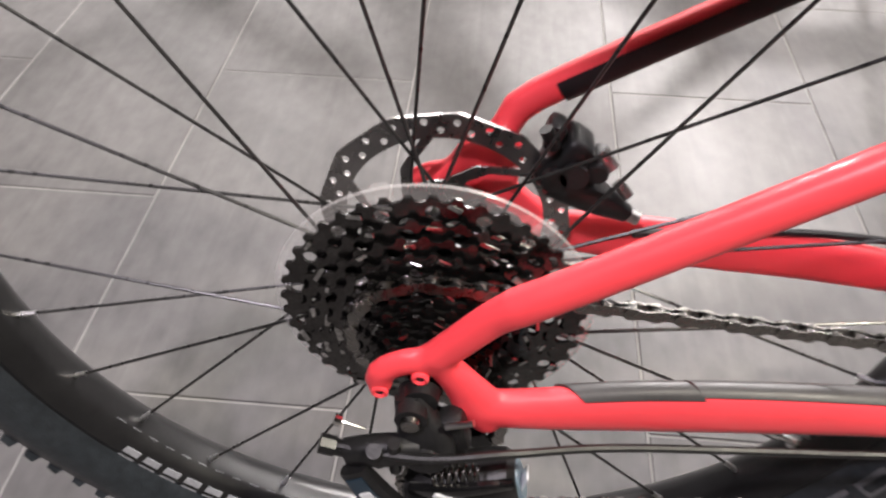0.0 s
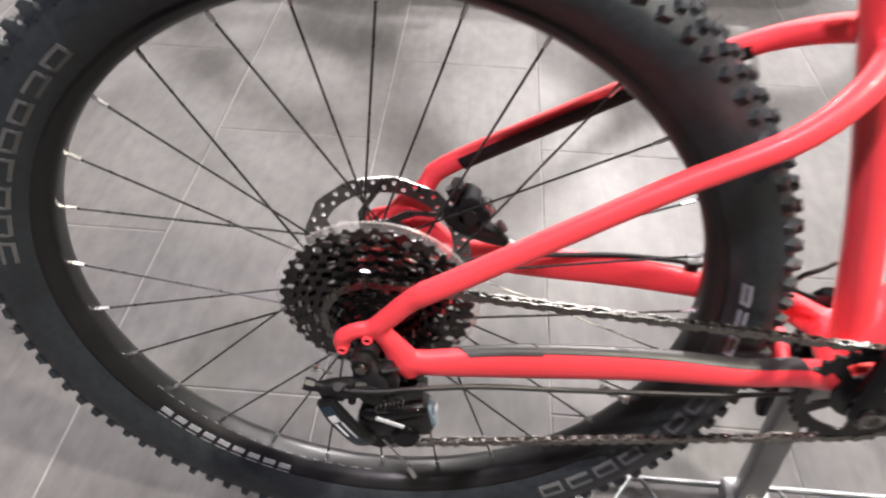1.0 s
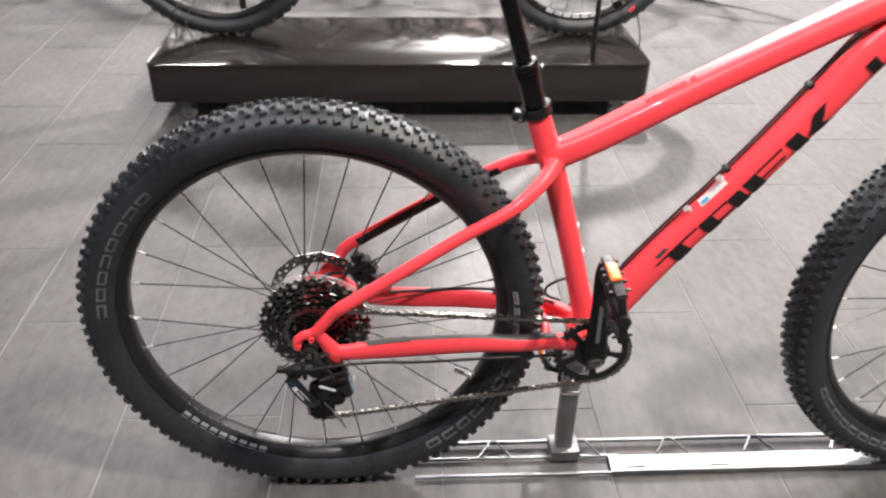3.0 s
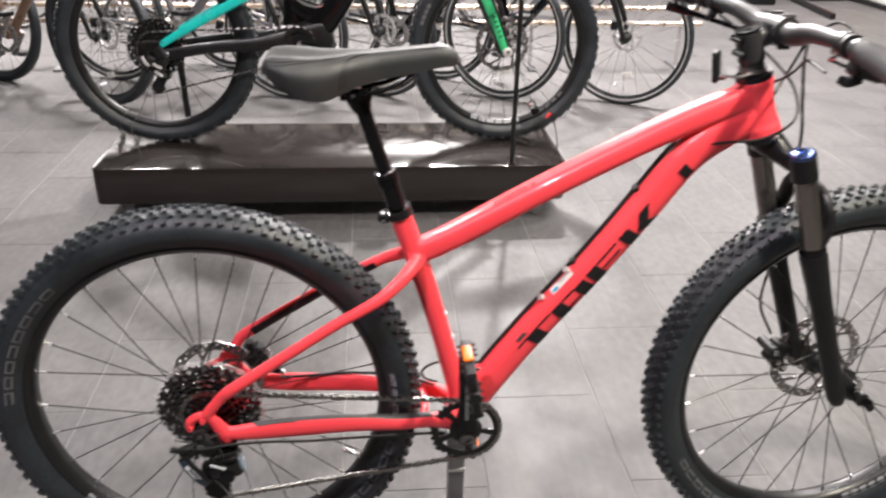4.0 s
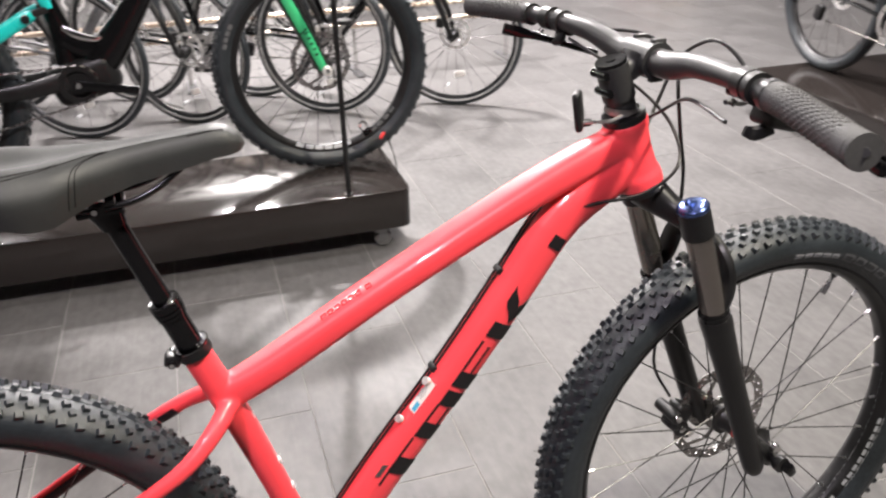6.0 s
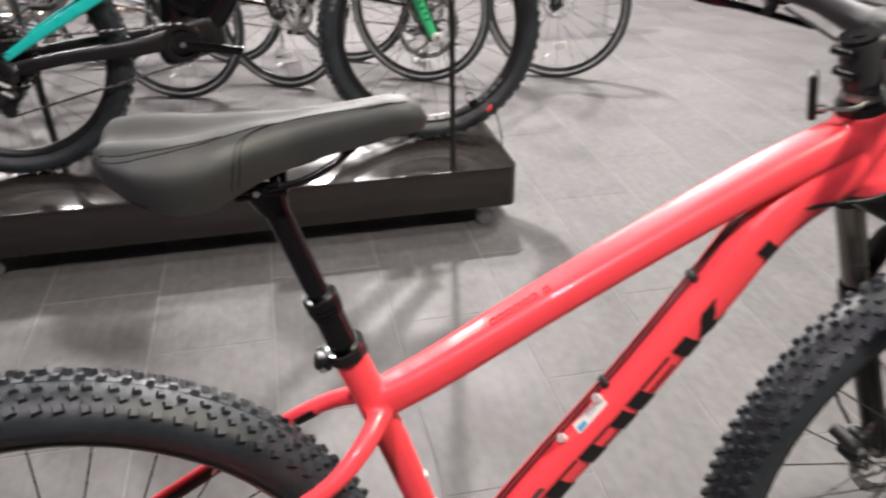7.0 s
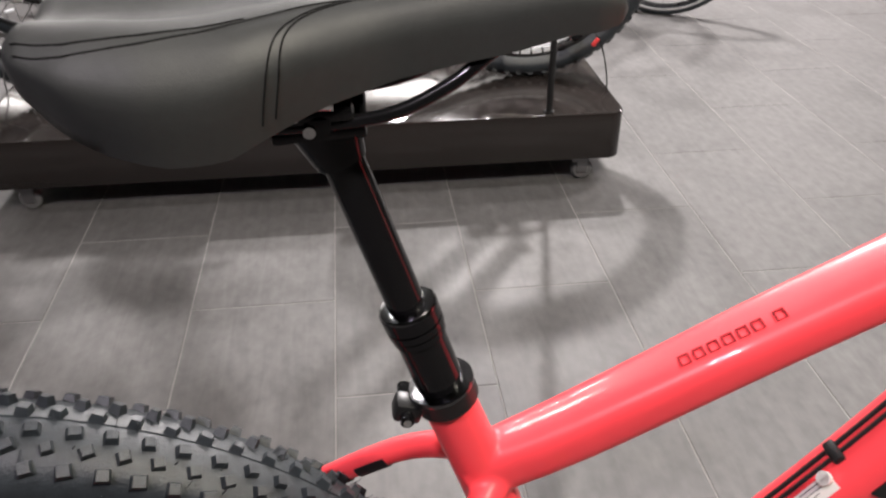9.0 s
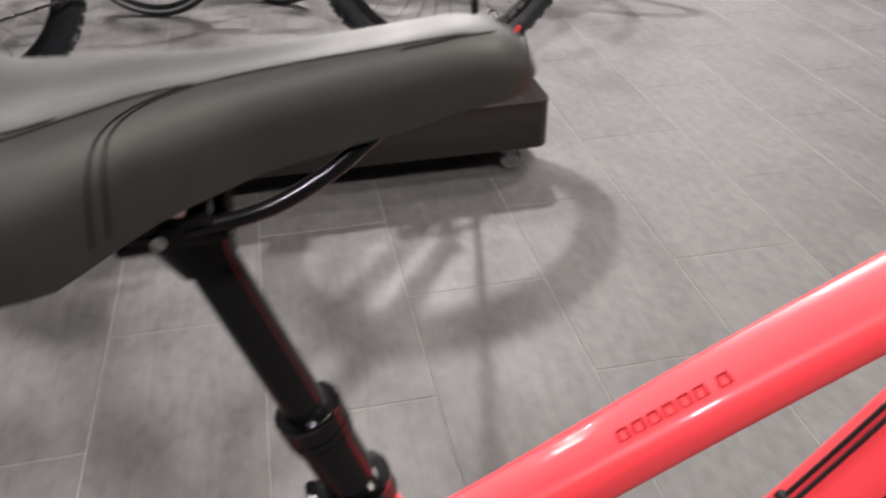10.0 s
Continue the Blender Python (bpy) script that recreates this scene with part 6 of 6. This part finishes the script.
    part("rear_derailleur", rbox((0.045, 0.03, 0.07), 0.01, 2, at(-wb + 0.015, -0.07, Rr - 0.08, 0, 15, 0)), BLACKPLASTIC, bk)
    part("caliper", rbox((0.04, 0.03, 0.05), 0.008, 2, at(-0.075, 0.05, Rr + 0.05)), BLACKPLASTIC, bk)
    part("seatpost", rod((bx - 0.17, 0, bz + 0.49), (bx - 0.22, 0, bz + 0.64), 0.014, 14), STEEL, bk)
    part("saddle", Geo().join(saddle_geo(), at(bx - 0.22 - 0.28, 0, bz + 0.64 - 0.88)), SADDLE, bk, sharp=70)
    part("handlebar", pipe([(-0.31, -0.31, 0.99), (-0.24, -0.1, 0.98), (-0.22, 0, 0.95), (-0.24, 0.1, 0.98), (-0.31, 0.31, 0.99)], 0.013, 24, 12, ref=(0, 0, 1)), BLACKSATIN, bk)
    part("stem", rod((-0.255, 0, 0.88), (-0.285, 0, 0.96), 0.018, 14).join(rod((-0.285, 0, 0.95), (-0.22, 0, 0.952), 0.016, 12)), BLACKSATIN, bk)
    part("reflector", rbox((0.030, 0.006, 0.055), 0.003, 1), STICKER, bk, "white spoke reflector", m=at(0.03, 0, Rr - 0.19, 0, 75, 0))
    part("mudguard_tag", rbox((0.008, 0.045, 0.012), 0.002, 1, at(-0.03, 0, 0.10)), WHITEPRINT, bk)
    return bk


GREYPAINT = mat("grey_bike_paint", (0.16, 0.16, 0.17), 0.3, vary=0.08, coat=0.4)
BROWNPAINT = mat("bronze_bike_paint", (0.2, 0.12, 0.08), 0.3, vary=0.08, coat=0.4)
b1 = city_bike(pose(0.955, 3.10, 0, 0, 0, -32), BLACKGLOSS, label="black hybrid bike parked in the rail rack", extra=ALLOYBLACK)
copy_thing(b1, pose(1.58, 3.0, 0, 0, 0, -30))
b2 = city_bike(pose(0.314, 3.17, 0, 0, 0, -34), GREYPAINT, label="grey hybrid bike parked in the rail rack", extra=ALLOYBLACK)
copy_thing(b2, pose(-0.16, 3.12, 0, 0, 0, -22))
b3 = city_bike(pose(-1.05, 3.01, 0, 0, 0, -30), BROWNPAINT, 0.026, label="bronze hybrid bike parked in the rail rack")
copy_thing(b3, pose(-1.76, 3.5, 0, 0, 0, -28))
copy_thing(b2, pose(-2.5, 3.4, 0, 0, 0, -30))
for src, x, y, a in ((b1, -1.35, 4.9, 205), (b2, -0.35, 5.0, 214), (b3, 0.45, 4.85, 208), (b1, 1.15, 5.05, 212), (b2, -2.2, 4.95, 209)):
    copy_thing(src, pose(x, y, 0, 0, 0, a))

rack = thing("bike_rack", pose(0, 3.8, 0), "long bright steel rail bike rack on the floor", "bike rack")
for y, z in ((0.0, 0.27), (0.06, 0.35)):
    part("rail", rod((-3.6, y, z), (2.3, y, z), 0.014, 14), RAIL, rack, "long bright steel rail")
for i in range(7):
    x = -3.4 + i * 0.93
    part("upright", rod((x, 0.03, 0), (x, 0.03, 0.36), 0.012, 12), CHROME, rack)
    part("foot", rbox((0.05, 0.28, 0.012), 0.003, 1, at(x, 0.03, 0.006)), GREYSTEEL, rack)

# ---- far side of the shop ----
bx_ = thing("black_plinth", pose(3.73, 6.3, 0), "matt black display plinth standing on the floor", "plinth")
part("body", rbox((0.38, 0.30, 0.75), 0.006, 2, at(0, 0, 0.38)), BLACKSATIN, bx_)
part("kick", rbox((0.36, 0.28, 0.012), 0.002, 1, at(0, 0, 0.006)), BLACKPLASTIC, bx_)
part("label", rbox((0.03, 0.002, 0.045), 0.0005, 1, at(0.0, -0.151, 0.20)), WHITEPRINT, bx_, "small white mark")
stn = thing("bike_stand", pose(4.5, 6.3, 0), "black steel floor stand with splayed square-tube feet", "bike stand")
for a, b in (((-0.29, 0.17), (-0.41, -0.84)), ((-0.30, 0.17), (0.22, 0.17)), ((0.30, 0.25), (0.34, -0.77))):
    part("leg", sweep([(*a, 0.025, 0.022, 0.022), (*b, 0.025, 0.022, 0.022)], 1, 12, ref=(0, 0, 1), power=6), BLACKSATIN, stn)
part("crossbar", sweep([(0.22, 0.17, 0.025, 0.02, 0.02), (0.30, 0.25, 0.025, 0.02, 0.02)], 1, 12, ref=(0, 0, 1), power=6), BLACKSATIN, stn)
part("column", sweep([(0.14, 0.17, 0.02, 0.026, 0.026), (0.14, 0.17, 1.3, 0.026, 0.026)], 1, 12, power=6), BLACKSATIN, stn)
part("banner", rbox((0.75, 0.02, 0.30), 0.004, 1, at(0.53, 0.0, 0.42)), YELLOW, stn, "yellow banner with red marks")
for i in range(6):
    part("banner_mark", rbox((0.045, 0.004, 0.03), 0.001, 1, at(0.27 + 0.09 * i, -0.011, 0.295)), REDPLASTIC, stn, "red mark")
part("side_panel", rbox((0.34, 0.02, 0.22), 0.004, 1, at(-0.02, 0.02, 0.40)), REDPLASTIC, stn, "faded red panel")
wp = thing("white_display", pose(5.06, 6.28, 0), "white display panel standing on the floor", "display unit")
part("panel", rbox((0.03, 0.36, 0.9), 0.005, 2, at(-0.04, 0.05, 0.45)), WHITEPAINT, wp)
part("back", rbox((0.22, 0.03, 0.9), 0.005, 2, at(0.09, -0.14, 0.45)), GREYSTEEL, wp, "grey back of the panel")
slab_ = thing("white_box", pose(5.62, 6.2, 0), "low white box standing on the floor", "box")
part("base", rbox((0.5, 0.40, 0.06), 0.008, 2, at(0, 0, 0.03)), WHITEPAINT, slab_)
platform("display_platform", pose(2.83, 0.40, 0), 0.9, 1.98, 0.074, 0.203, "low dark brown display platform beside the aisle")
city_bike(pose(3.048, 1.204, 0.203, 0, 0, -95), BLACKGLOSS, 0.028, label="black bike standing on the platform beside the aisle")
CARTON = mat("brown_carton", (0.30, 0.21, 0.15), 0.7, vary=0.2, scale=9, bump=0.1, bump_scale=150)
crt = tagged(part("carton", rbox((0.26, 0.20, 0.11), 0.004, 2), CARTON, m=at(3.52, 1.93, 0.2585, 0, 0, 12)), "small brown carton on the platform beside the wheel", "box")
part("tape", rbox((0.262, 0.05, 0.0012), 0.0003, 1), STICKER, crt, "pale packing tape", m=at(0, 0, 0.0558))

# ---- room: floor, with unseen walls and ceiling added round it ----
def slab(name, size, centre, material):
    ob = part(name, rbox(size, 0.01, 1), material, m=at(*centre))
    return tagged(ob, kind="structure")


# out of view; added pale and tall to be mirrored in the platform
slab("wall_north", (15.0, 0.2, 4.4), (1, 9.6, 2.2), PALEWALL)
slab("wall_south", (15.0, 0.2, 4.4), (1, -5.1, 2.2), DARKWALL)
slab("wall_west", (0.2, 14.9, 4.4), (-6.4, 2.25, 2.2), DARKWALL)
slab("wall_east", (0.2, 14.9, 4.4), (8.4, 2.25, 2.2), DARKWALL)
slab("ceiling", (15.0, 14.9, 0.2), (1, 2.25, 4.5), CEILING)

floor = part("floor", rbox((15.0, 14.9, 0.1), 0.005, 1), GROUT, m=at(1, 2.25, -0.0512))
tagged(floor, "dark grey slate tile floor in running bond", "floor", kind="structure")
TW, TL, GAP = 0.3035, 0.61, 0.0025


def tile_mesh():
    return rbox((TW - GAP, TL - GAP, 0.008), 0.0012, 1).mesh("tile", TILE)


tile = tile_mesh()
inv = floor.matrix_basis.inverted()
cells = []
for i in range(-22, 24):
    x = 0.198 + TW * (i + 0.5)
    for j in range(-10, 16):
        y = 0.755 + (0.305 if i % 2 else 0.0) + TL * (j + 0.5)
        if -6.2 < x < 8.2 and -4.9 < y < 9.3:
            cells.append((x, y))
near = sorted(cells, key=lambda c: math.hypot(c[0] - 0.8, c[1] - 1.8))[:300]
keep = set(near)
for x, y in near:
    part("tile", tile, None, floor, m=inv @ at(x, y, -0.004))
rest = Geo()
for x, y in cells:
    if (x, y) not in keep:
        rest.join(rbox((TW - GAP, TL - GAP, 0.008), 0.0012, 1), at(x, y, -0.004))
tagged(part("far_tiles", rest, TILE, floor, m=inv), kind="stuff")
